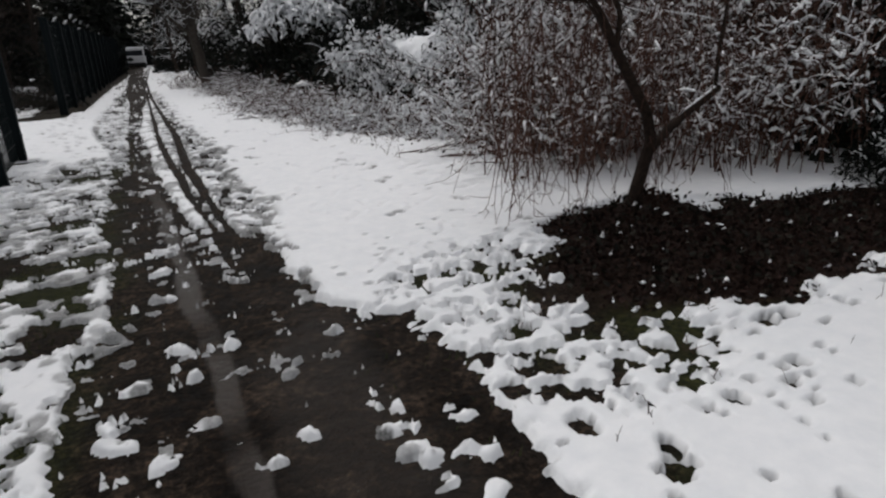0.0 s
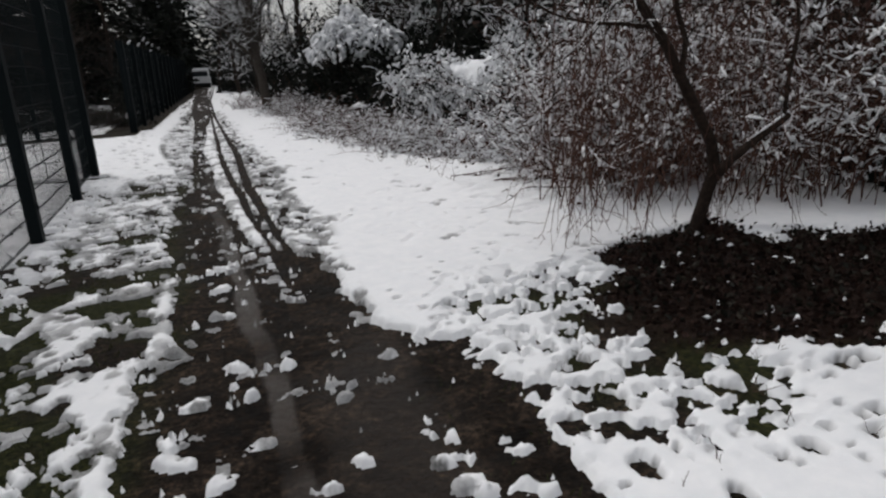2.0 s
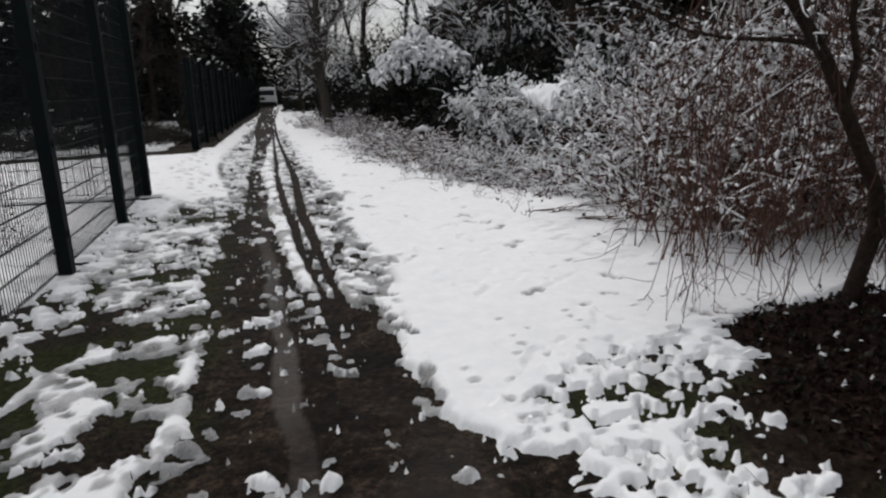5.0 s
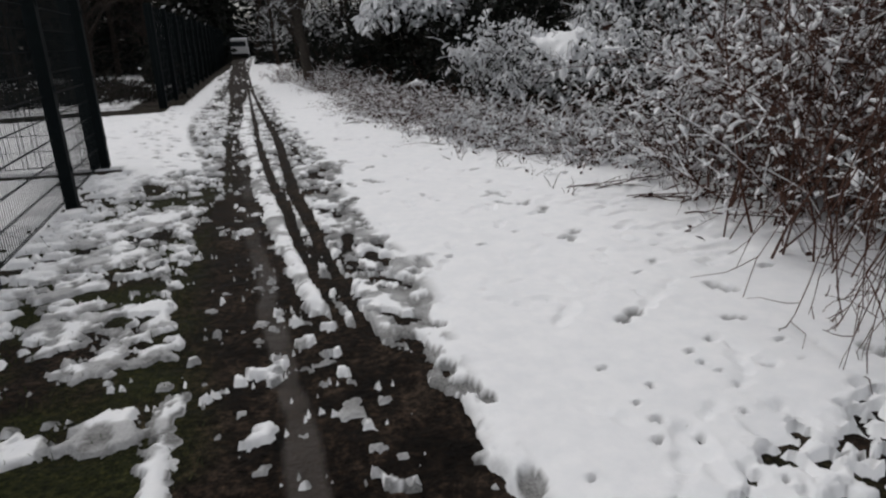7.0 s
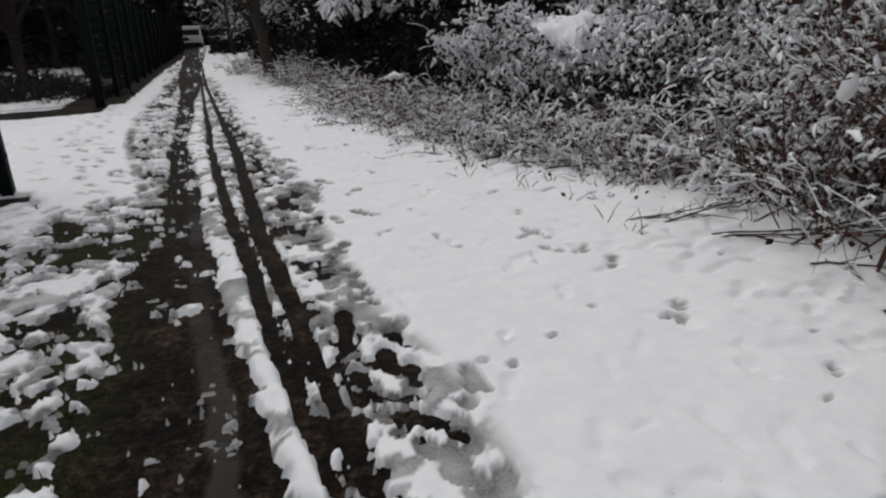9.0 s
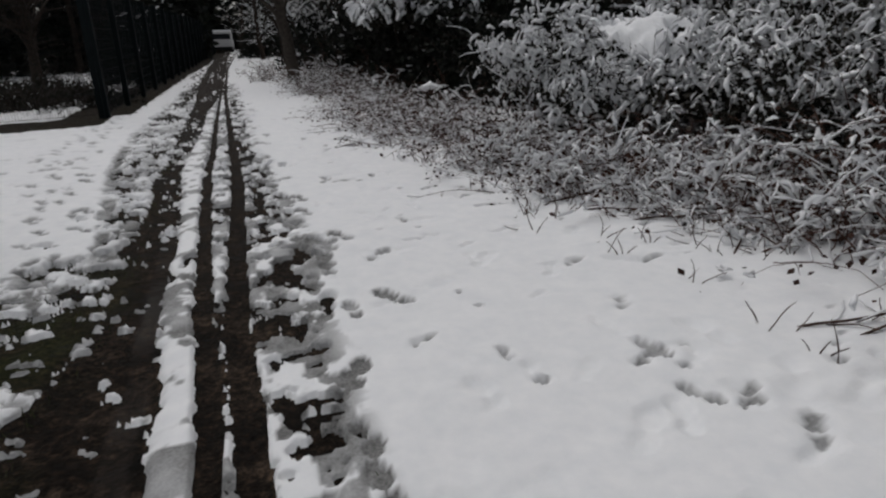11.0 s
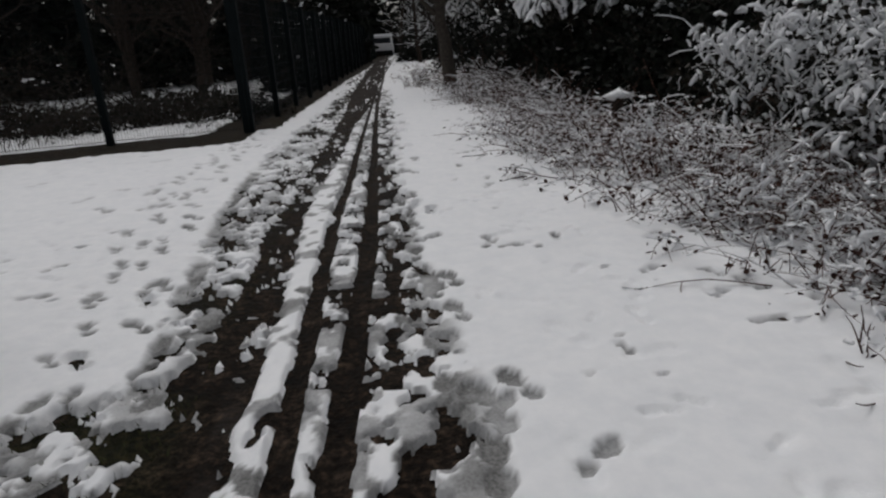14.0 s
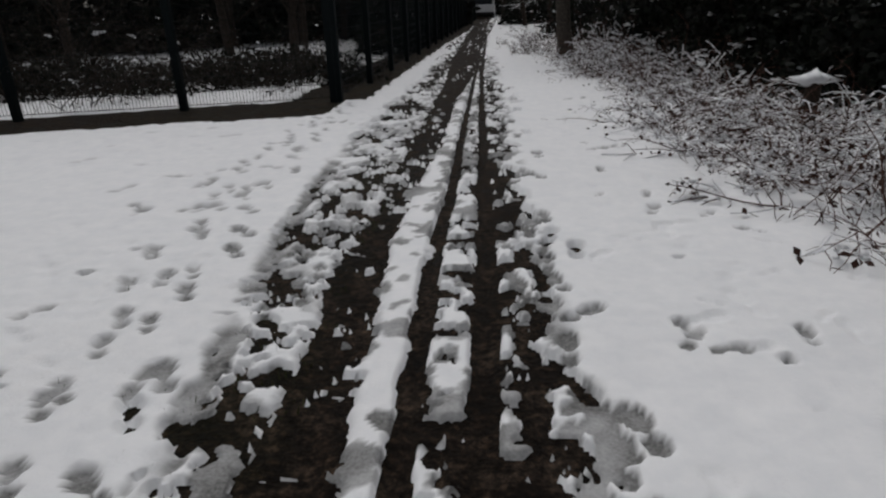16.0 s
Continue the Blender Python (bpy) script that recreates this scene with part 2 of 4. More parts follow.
def rolls(at, size, stretch=4.0, droop=0.35):
    """Soft bent rolls of snow, as it lies along leaves and twigs."""
    n = len(at)
    a = RNG.uniform(0, 6.283, n)
    way = np.stack([np.cos(a), np.sin(a), RNG.normal(-0.1, 0.35, n)], -1)
    size = np.broadcast_to(np.asarray(size, float), (n,)) * RNG.uniform(0.55, 1.35, n)
    P = grow(at, way, size * RNG.uniform(0.5, 1.3, n) * stretch, 4, 0.35, droop)
    R = np.array([0.45, 0.95, 0.9, 0.4])[None] * size[:, None] * RNG.uniform(0.7, 1.2, (n, 4))
    return tubes(P, R, 3)


def clusters(at, count, per, spread, size, flat=0.65):
    """Clumps of snow, several lumps round each of count places."""
    c = at[RNG.integers(0, len(at), count)]
    p = (c[:, None] + RNG.normal(0, 1, (count, per, 3)) * np.array([spread, spread, spread * 0.45])).reshape(-1, 3)
    return blobs(p, size * RNG.uniform(0.3, 1.1, len(p)), flat)


def leaves(at, size, droop=0.3):
    """Small pointed leaves, two bent halves each."""
    n = len(at)
    d = unit(RNG.normal(0, 1, (n, 3)) + np.array([0, 0, -droop]))
    s = unit(np.cross(d, RNG.normal(0, 1, (n, 3))))
    u = np.cross(d, s)
    L = (np.broadcast_to(np.asarray(size, float), (n,)) * RNG.uniform(0.6, 1.4, n))[:, None]
    v = np.stack([at, at + d * L * 0.5 + s * L * 0.32 + u * L * 0.1, at + d * L, at + d * L * 0.5 - s * L * 0.32 + u * L * 0.1], 1)
    i = np.arange(n)[:, None] * 4
    return v.reshape(-1, 3), np.concatenate([i + np.array([[0, 1, 2]]), i + np.array([[0, 2, 3]])], 1).reshape(-1, 3)


def inside(n, rx, ry, h, power=0.5):
    """Points in a dome."""
    a, r = RNG.uniform(0, 6.283, n), RNG.random(n) ** power
    z = RNG.random(n)
    k = np.sqrt(np.clip(1 - z * z, 0, 1)) * r
    return np.stack([np.cos(a) * k * rx, np.sin(a) * k * ry, z * h], -1)


# ---- plan of the ground ----
FENCE_X = ((-2, 9.4, 13.95), (-0.1, -0.48, -0.73))
MUD_LEFT = ((0, 5, 6.0, 6.35, 7.1, 8.3, 9.2, 10, 11.1, 11.9, 12.7, 14.3, 16, 18, 20, 24, 30, 45, 70),
            (0.7, 0.73, 0.74, 0.86, 0.88, 0.76, 0.66, 0.68, 0.64, 0.84, 0.76, 0.72, 0.63, 0.6, 0.52, 0.45, 0.1, -0.3, -0.9))
MUD_RIGHT = ((0, 4.3, 5, 5.4, 5.75, 6.0, 6.4, 7.0, 7.6, 8.1, 8.6, 9.3, 10.4, 11.7, 13.5, 15, 16, 17.4, 19, 22, 26, 34, 45, 70),
             (2.6, 2.5, 2.5, 2.46, 2.45, 2.2, 2.05, 2.0, 1.95, 1.75, 1.42, 1.38, 1.25, 1.14, 1.06, 0.99, 0.86, 0.86, 0.88, 0.82, 0.9, 0.75, 0.5, 0.1))
LINE_A = ((7.0, 8.3, 9.4, 11, 12, 14, 15.7, 17, 22.6, 27, 40), (1.66, 1.62, 1.5, 1.43, 1.34, 1.24, 1.16, 1.15, 1.0, 0.9, 0.5))
LINE_B = ((6.6, 7.5, 8.6, 9.4, 10.5, 11.6, 12.8, 14.7, 16, 17, 21, 26, 40), (1.9, 1.82, 1.70, 1.66, 1.61, 1.54, 1.52, 1.5, 1.47, 1.42, 1.25, 1.05, 0.7))
WET = ((3, 4.7, 5.6, 6.4, 7.4, 8.9, 10, 11.5, 13.5, 16), (1.5, 1.48, 1.44, 1.37, 1.32, 1.24, 1.15, 1.09, 1.0, 0.85))
SLUSH = ((12, 12.7, 13.5, 14.3, 15.2, 16.4, 17.6, 20, 23), (0.74, 0.66, 0.53, 0.42, 0.29, 0.11, -0.01, -0.1, -0.1))
TROD = ((4, 7.5, 8.9, 10.1, 12, 12.6, 13.8, 15, 17, 20, 23, 30), (2.1, 2.08, 2.24, 2.04, 2.05, 2.12, 2.0, 1.84, 1.76, 1.62, 1.5, 1.3))


def along(table, y):
    return np.interp(y, *table)


def in_band(x, lo, hi, soft):
    return smooth(lo - soft, lo + soft, x) * (1 - smooth(hi - soft, hi + soft, x))


def litter_at(x, y):
    q = np.hypot((x - 5.0) / 1.70, (y - 5.78) / 0.98)                            # the heap, its tongue along the wood, the tree's foot
    q = np.minimum(q, np.hypot((x - 6.4) / 1.5, (y - 5.95) / 0.50))
    q = np.minimum(q, np.hypot((x - 4.75) / 0.85, (y - 6.6) / 0.50))
    q = q + 0.42 * fbm(x, y, 0.55, 5, 31, 0.65)
    return 1 - smooth(0.68, 1.2, q)


def ground_height(x, y):
    z = 0.03 * fbm(x, y, 5.0, 2, 3) * smooth(0, 6, np.abs(x - 1.5)) + 0.012 * fbm(x, y, 0.9, 3, 5)
    muddy = in_band(x, along(MUD_LEFT, y), along(MUD_RIGHT, y), 0.1)
    rut = np.exp(-((x - along(WET, y)) / 0.11) ** 2) * smooth(3, 4, y) * (1 - smooth(13.5, 16, y))
    z = z + muddy * (0.012 * fbm(x, y, 0.11, 3, 8) - 0.015) * (1 - rut) - 0.022 * rut
    for table in (LINE_A, LINE_B):
        z = z - 0.014 * np.exp(-((x - along(table, y)) / 0.05) ** 2) * smooth(6.8, 7.6, y)
    z = z + 0.11 * np.exp(-((x - 5.25) ** 2 + (y - 6.85) ** 2) / 0.16)           # leaves heaped at the tree's foot
    return z + 0.03 * litter_at(x, y) * (0.6 + fbm(x, y, 0.12, 2, 12))


def boot_prints():
    """Where people stepped, in slush and down to the mud: x, y, heading, length, weight."""
    rng = np.random.default_rng(21)
    rows = []
    for y in np.arange(4.0, 30, 0.085):      # trodden strip beside the ruts
        rows.append((along(TROD, y) - 0.17 + rng.normal(0, 0.12), y, rng.normal(0, 0.3), rng.uniform(0.25, 0.31), rng.uniform(0.8, 1.0)))
    for y in np.arange(3.0, 13.2, 0.06):     # other verge
        c = along(MUD_LEFT, y) - 0.45
        rows.append((c + rng.normal(0, 0.3), y, rng.normal(0, 0.6), rng.uniform(0.22, 0.31), rng.uniform(0.5, 1.0)))
    for y in np.arange(13.2, 30, 0.16):
        rows.append((rng.uniform(along(SLUSH, y), along(MUD_LEFT, y)), y, rng.normal(0, 0.4), rng.uniform(0.22, 0.3), rng.uniform(0.7, 1.0)))
    for _ in range(60):                      # between the ruts
        rows.append((rng.uniform(1.1, 1.75), rng.uniform(8, 24), rng.normal(0, 0.3), 0.28, rng.uniform(0.7, 1.0)))
    for _ in range(70):                      # single tracks over the clean snow
        rows.append((rng.uniform(2.25, 4.2), rng.uniform(6.5, 22), rng.normal(0.5, 0.7), rng.uniform(0.12, 0.28), rng.uniform(0.5, 1.0)))
    rows += [(1.85, 15.45, -0.3, 0.27, 1.0), (1.94, 15.1, 0.9, 0.27, 1.0), (1.94, 14.23, -0.4, 0.31, 1.0), (2.05, 14.27, -0.3, 0.31, 1.0), (2.06, 13.8, -0.3, 0.31, 1.0),
             (2.12, 12.9, -0.2, 0.31, 1.0), (2.26, 13.0, -0.5, 0.3, 1.0), (2.1, 12.5, -0.1, 0.33, 1.0), (2.4, 11.75, -0.6, 0.32, 1.0)]
    for y in np.arange(13.6, 22, 0.28):      # walkers' lines over the clean snow beside the slushy groove
        for off in (0.28, 0.55):
            rows.append((along(SLUSH, y) - off - 0.05 * (y - 14) + rng.normal(0, 0.09), y + rng.normal(0, 0.08), rng.normal(-0.55, 0.25), rng.uniform(0.22, 0.3), rng.uniform(0.6, 1.0)))
    for _ in range(26):
        rows.append((rng.uniform(-3.0, -0.4), rng.uniform(14.0, 20.5), rng.normal(0.9, 0.5), rng.uniform(0.16, 0.28), rng.uniform(0.5, 0.9)))
    bare = [r for r in rows if rng.random() < 0.34 and along(MUD_LEFT, r[1]) - 0.6 < r[0] < 2.08 + 0.12 * (r[1] < 11)]
    return [r for r in rows if r not in bare], bare


def stamp(xs, ys, rows, shape):
    """Sums of shape(u, v, row) over the grid near every row's place."""
    out = np.zeros((len(ys), len(xs)))
    for r in rows:
        reach = r[3]
        i0, i1 = np.searchsorted(xs, (r[0] - reach, r[0] + reach))
        j0, j1 = np.searchsorted(ys, (r[1] - reach, r[1] + reach))
        if i1 <= i0 or j1 <= j0:
            continue
        X, Y = np.meshgrid(xs[i0:i1] - r[0], ys[j0:j1] - r[1])
        c, s = math.cos(r[2]), math.sin(r[2])
        u, v = X * c - Y * s, X * s + Y * c
        spot = out[j0:j1, i0:i1]
        np.maximum(spot, shape(u, v, r), out=spot)
    return out


def boot_shape(u, v, r):
    L = r[3] / 2
    ball = np.hypot(u / (0.38 * L), (v - 0.42 * L) / (0.62 * L))
    heel = np.hypot(u / (0.31 * L), (v + 0.58 * L) / (0.42 * L))
    return r[4] * (1 - smooth(0.68, 1.12, np.minimum(ball, heel)))


def hole_shape(u, v, r):
    return np.clip(1.5 - np.hypot(u, v * 0.7) / (0.42 * r[3]), 0, 1) * r[4] / 0.1


def lump_shape(u, v, r):
    return np.clip(1.6 - np.hypot(u, v * 1.5) / (0.36 * r[3]), 0, 1)


def snow_depth(X, Y, xs, ys):
    """Depth of the snow over the ground (below nought where it is gone) and how grey slush and painted shade make it.
    """
    wx = X + 0.05 * fbm(X, Y, 0.13, 3, 41) + 0.05 * fbm(X, Y, 0.5, 2, 45)
    ragged = fbm(X, Y, 0.17, 4, 51)
    coarse = fbm(X, Y, 0.7, 3, 61)
    h = 0.050 + 0.007 * fbm(X, Y, 0.22, 3, 71) + 0.005 * fbm(X, Y, 0.10, 2, 73) + 0.004 * fbm(X, Y, 0.055, 2, 77) + 0.014 * fbm(X, Y, 1.6, 2, 75)
    lo, hi = along(MUD_LEFT, Y), along(MUD_RIGHT, Y)
    tattered = X + 0.16 * fbm(X, Y, 0.38, 4, 47, 0.65) * (1 - smooth(6, 9, Y)) + 0.05 * fbm(X, Y, 0.13, 3, 41)
    core = smooth(lo - 0.06, lo + 0.06, wx) * (1 - smooth(hi - 0.06, hi + 0.06, tattered))
    lumps = smooth(0.39, 0.47, fbm(X, Y, 0.14, 5, 53, 0.65) + 0.30 * coarse)         # lumps left lying on the mud
    crumbs = smooth(0.46, 0.54, fbm(X, Y, 0.09, 3, 57) + 0.25 * coarse)
    gone = core * (0.095 - 0.080 * lumps - 0.052 * crumbs * (1 - lumps))
    jag = 0.022 * fbm(X, Y, 0.16, 4, 43, 0.65)
    for table, w in ((LINE_A, 0.052), (LINE_B, 0.060)):
        w = w * (0.55 + 0.45 * smooth(9, 11, Y)) * (1 - 0.35 * smooth(13, 24, Y))
        gone = np.maximum(gone, 0.10 * (1 - smooth(0.75 * w, 1.25 * w, np.abs(X + jag - along(table, Y)))) * smooth(6.9, 7.6, Y))
    fine = 1.1 * fbm(X, Y, 0.13, 5, 81, 0.68) + 0.35 * fbm(X, Y, 0.5, 2, 85)
    wide = 0.95 * (1 - smooth(12.5, 13.6, Y))
    plates = 1 - smooth(7.0, 9.5, Y)
    patchy = fine * (1 - plates) + plates * (1.15 * fbm(X, Y, 0.30, 6, 83, 0.62) + 0.02)
    verge = in_band(wx, np.minimum(lo - wide, along(SLUSH, np.maximum(Y, 12.5)) * smooth(12.5, 13.6, Y) + 5 * (1 - smooth(12.5, 13.6, Y))) + 0.12 * coarse, lo, 0.1) * (0.78 + 0.22 * (1 - smooth(9, 16, Y)))
    bare_share = patchy + 0.06 * (1 - smooth(7.5, 11, Y)) - 0.03 * plates + 0.24 * smooth(10.6, 11.6, Y) * (1 - smooth(13, 14, Y)) + 0.15 * smooth(13, 14, Y) + 0.18 * smooth(18, 24, Y)
    gone = np.maximum(gone, 0.088 * smooth(-0.04, 0.08, bare_share - 0.7 * (1 - verge)) * smooth(0.0, 0.1, verge))
    trod = in_band(wx, along(LINE_B, Y) - 0.02, along(TROD, Y) - 0.08, 0.12) * (1 - smooth(24, 32, Y))
    gone = np.maximum(gone, 0.088 * smooth(0.0, 0.1, fine + 0.08 * smooth(10, 12, Y) - 0.7 * (1 - trod)) * smooth(0.0, 0.1, trod))
    middle = in_band(wx, along(LINE_A, Y), along(LINE_B, Y), 0.02) * smooth(7.5, 8.5, Y)
    gone = np.maximum(gone, middle * 0.088 * smooth(0.1, 0.2, fine))
    ridge = in_band(wx, hi + 0.02, along(LINE_A, Y) - 0.06, 0.03) * smooth(8.8, 9.4, Y) * (1 - smooth(18, 22, Y))
    gone = gone * (1 - 0.9 * ridge * smooth(0.16, -0.02, fine) * (1 - smooth(17, 21, Y)))
    # thaw between the mud and the leaf litter
    fringe = np.clip(1.1 - np.hypot((X - 3.1) / 1.0, (Y - 5.5) / 1.3), 0, 1)
    spots = 1.1 * fbm(X, Y, 0.085, 4, 91, 0.62) + 0.22 * fbm(X, Y, 0.4, 2, 92) + 0.30 * smooth(2.9, 3.7, X) * smooth(4.4, 5.4, Y) - 0.03 + 0.10 * np.exp(-((X - 2.8) / 0.3) ** 2 - ((Y - 4.95) / 0.5) ** 2) - 0.07
    gone = np.maximum(gone, smooth(0.0, 0.4, fringe) * 0.088 * smooth(-0.02, 0.22, spots))
    edge = litter_at(X, Y)
    strewn = np.clip(1.25 - np.hypot((X - 3.6) / 0.85, (Y - 5.75) / 1.0), 0, 1)
    gone = np.maximum(gone, 0.09 * smooth(-0.03, 0.1, 1.1 * fbm(X, Y, 0.095, 4, 111, 0.65) + 0.44 * strewn - 0.36) * smooth(0.0, 0.2, strewn))
    gone = np.maximum(gone, 0.10 * smooth(0.25, 0.55, edge) * (1 - 0.8 * smooth(0.52, 0.62, fbm(X, Y, 0.10, 3, 95))))
    gone = np.maximum(gone, 0.09 * smooth(0.01, 0.25, edge) * smooth(-0.05, 0.12, fbm(X, Y, 0.085, 4, 97, 0.65)))
    # bare soil under the fences
    d = np.abs(X - np.interp(Y, *FENCE_X)) + 0.18 * coarse
    gone = np.maximum(gone, 0.09 * (1 - smooth(0.22, 0.5, d)) * (1 - smooth(13.5, 13.75, Y)) * smooth(-0.2, 0.12, fine))
    d = np.where(X < -0.5, np.abs(Y - 13.68), 9) + 0.05 * coarse
    gone = np.maximum(gone, 0.10 * (1 - smooth(0.12, 0.26, d)))
    cy = 22.35 + 0.27 * (X + 1.05)
    across = np.where(X < -0.9, np.maximum(np.abs(Y - cy + 0.60) - 0.50, 0), 9)
    beside = np.where(Y > 22.2, np.maximum(np.abs(X + 1.3) - 0.27, 0), 9)
    gone = np.maximum(gone, 0.10 * (1 - smooth(0.32, 0.5, np.minimum(across, beside) + 0.16 * ragged)))
    # far end, trodden to mud
    far = smooth(24, 30, Y) * in_band(X, lo - 0.5, hi + 0.2, 0.2)
    gone = np.maximum(gone, far * 0.1 * smooth(-0.3, 0.1, ragged))
    band = (1 - smooth(0.04, 0.065, np.abs(X + 2.5 * jag - along(SLUSH, Y)))) * smooth(12.3, 13, Y) * (1 - smooth(18, 21, Y)) * smooth(-0.25, -0.1, fbm(X, Y, 0.4, 3, 103))
    soft, bare = (stamp(xs, ys, rows, boot_shape) for rows in boot_prints())
    rng = np.random.default_rng(5)
    holes = [(rng.uniform(2.4, 5.2), rng.uniform(3.0, 5.4), rng.uniform(0, 3), rng.uniform(0.03, 0.085), rng.uniform(0.06, 0.10)) for _ in range(120)]
    holes += [(rng.uniform(2.3, 5.0), rng.uniform(5.0, 17), rng.uniform(0, 3), rng.uniform(0.03, 0.08), rng.uniform(0.04, 0.09)) for _ in range(80)]
    holes += [(rng.uniform(-4, 0.1), rng.uniform(14, 21), rng.uniform(0, 3), rng.uniform(0.03, 0.08), rng.uniform(0.05, 0.10)) for _ in range(45)]
    holes += [(rng.uniform(2.2, 4.6), rng.uniform(5.8, 7.4), rng.uniform(0, 3), rng.uniform(0.02, 0.05), rng.uniform(0.03, 0.09)) for _ in range(110)]
    holes += [(x, y, rng.uniform(0, 3), 0.75 * r, 0.1) for x, y, r in [(2.74, 4.37, 0.19), (2.93, 4.11, 0.14), (2.89, 4.01, 0.13), (2.82, 3.97, 0.15), (3.40, 4.24, 0.14), (3.72, 4.57, 0.13), (3.88, 4.31, 0.09), (3.71, 4.22, 0.09), (2.91, 5.21, 0.24), (2.87, 4.86, 0.24), (2.60, 4.75, 0.16), (4.13, 4.70, 0.2), (4.26, 4.69, 0.16), (2.89, 4.41, 0.1), (3.10, 6.20, 0.15), (3.06, 5.57, 0.2)]]
    pits = stamp(xs, ys, holes, hole_shape)
    pits = 0.09 * smooth(0.42, 0.7, pits + 0.9 * pits * fbm(X, Y, 0.09, 4, 109, 0.65))
    left_lying = stamp(xs, ys, [(x, y, rng.uniform(-1, 1), r, 1.0) for x, y, r in [(2.01, 4.96, 0.13), (2.00, 4.75, 0.15), (2.06, 4.58, 0.17), (2.11, 4.50, 0.14), (2.24, 4.46, 0.16), (2.33, 4.42, 0.12), (1.75, 5.44, 0.14), (2.05, 5.78, 0.12), (1.33, 5.17, 0.17), (1.18, 4.95, 0.2), (1.24, 5.96, 0.16), (1.19, 7.38, 0.14), (1.18, 6.77, 0.18), (0.98, 5.15, 0.2), (2.35, 4.70, 0.12), (2.22, 4.22, 0.17), (1.72, 4.86, 0.12), (1.57, 4.75, 0.1), (1.51, 5.88, 0.14), (1.31, 5.61, 0.1), (1.04, 5.61, 0.16), (0.91, 6.28, 0.16)]], lump_shape)
    dents = [(rng.uniform(2.1, 5.6), rng.uniform(5.5, 20), rng.normal(0.4, 0.8), rng.uniform(0.12, 0.34), rng.uniform(0.010, 0.026)) for _ in range(330)]
    dents += [(rng.uniform(-3.5, 0.0), rng.uniform(14.5, 21), rng.normal(-0.6, 0.5), rng.uniform(0.15, 0.34), rng.uniform(0.010, 0.024)) for _ in range(90)]
    dents += [(rng.uniform(4.0, 5.6), rng.uniform(8.4, 10.4), rng.normal(1.2, 0.5), rng.uniform(0.2, 0.4), rng.uniform(0.02, 0.04)) for _ in range(70)]
    dents = stamp(xs, ys, dents, boot_shape)
    h = h * (1 - 0.42 * np.maximum(np.maximum(verge, trod), np.maximum(ridge, middle))) - gone
    left_lying = left_lying + 1.5 * left_lying * fbm(X, Y, 0.11, 5, 105, 0.68)
    h = np.maximum(h, np.where(left_lying > 0.25, 0.045 * (left_lying - 0.25) + 0.004, -1))
    ruts = np.maximum(*(np.exp(-((wx - along(table, Y)) / 0.09) ** 2) for table in (LINE_A, LINE_B)))
    film = np.maximum(verge, trod) * smooth(0.06, 0.16, fbm(X, Y, 0.20, 3, 101)) * (1 - smooth(0.1, 0.3, ruts)) * smooth(0.0, 0.1, fbm(X, Y, 0.3, 3, 107))
    filmed = (film > 0.5) & (h < 0.008)
    h = np.where(filmed, 0.008 + 0.004 * ragged, h)
    low = 0.009 + 0.006 * ragged
    h = h + (np.minimum(h, low) - h) * np.maximum(np.clip(soft * 1.15, 0, 1), band)
    rim = (soft > 0.02) * 0.006 * (1 - soft)
    h = h + rim - 0.075 * bare - pits - np.minimum(dents, 0.8 * np.maximum(h, 0))
    # prints and pits: slush grey that also darkens the hollows like shade
    slush_shade = np.maximum(np.maximum(smooth(0.35, 0.5, soft) * (1 - 0.15 * smooth(2.2, 2.8, X) - 0.25 * smooth(0.1, -0.4, X)), band), 0.9 * core * crumbs * (1 - lumps))
    slush_shade = np.maximum(slush_shade, smooth(0.1, 0.5, pits / 0.08))
    thin = (1 - smooth(0.004, 0.012, h)) * np.maximum(verge, trod) * smooth(-0.1, 0.25, fbm(X, Y, 0.4, 2, 99))
    churned = np.maximum(np.maximum(verge * 0.8, trod), in_band(X, lo, along(TROD, Y), 0.08) * (1 - smooth(24, 30, Y)))
    slush_shade = np.maximum(slush_shade, 0.9 * churned * smooth(0.05, 0.16, fbm(X, Y, 0.22, 4, 87)))
    slush_shade = np.maximum(slush_shade, np.where(filmed, 0.95, 0.0))
    slush_shade = np.maximum(slush_shade, 0.8 * thin) * np.clip(0.88 + 0.4 * ragged, 0, 1)
    h = 0.85 * h + 0.014 * smooth(-0.003, 0.006, h) - 0.006       # crisp broken edges
    return np.clip(h, -0.035, 0.09), np.clip(slush_shade, 0, 1)


def steps(*runs):
    """Coordinates from runs of (end, step)."""
    at = [runs[0][0]]
    for end, step in runs[1:]:
        n = max(1, round((end - at[-1]) / step))
        at.extend(np.linspace(at[-1], end, n + 1)[1:])
    return np.array(at)


def sheet(name, xs, ys, z, mat, attributes):
    X, Y = np.meshgrid(xs, ys)
    verts = np.stack([X, Y, z], -1).reshape(-1, 3)
    nx, ny = len(xs), len(ys)
    i = (np.arange(ny - 1)[:, None] * nx + np.arange(nx - 1)[None]).ravel()
    me = make_mesh(name, verts, np.stack([i, i + 1, i + nx + 1, i + nx], -1), mat)
    for key, values in attributes.items():
        a = me.attributes.new(key, "FLOAT", "POINT")
        a.data.foreach_set("value", np.ascontiguousarray(values, np.float32).ravel())
    return new(name, me)


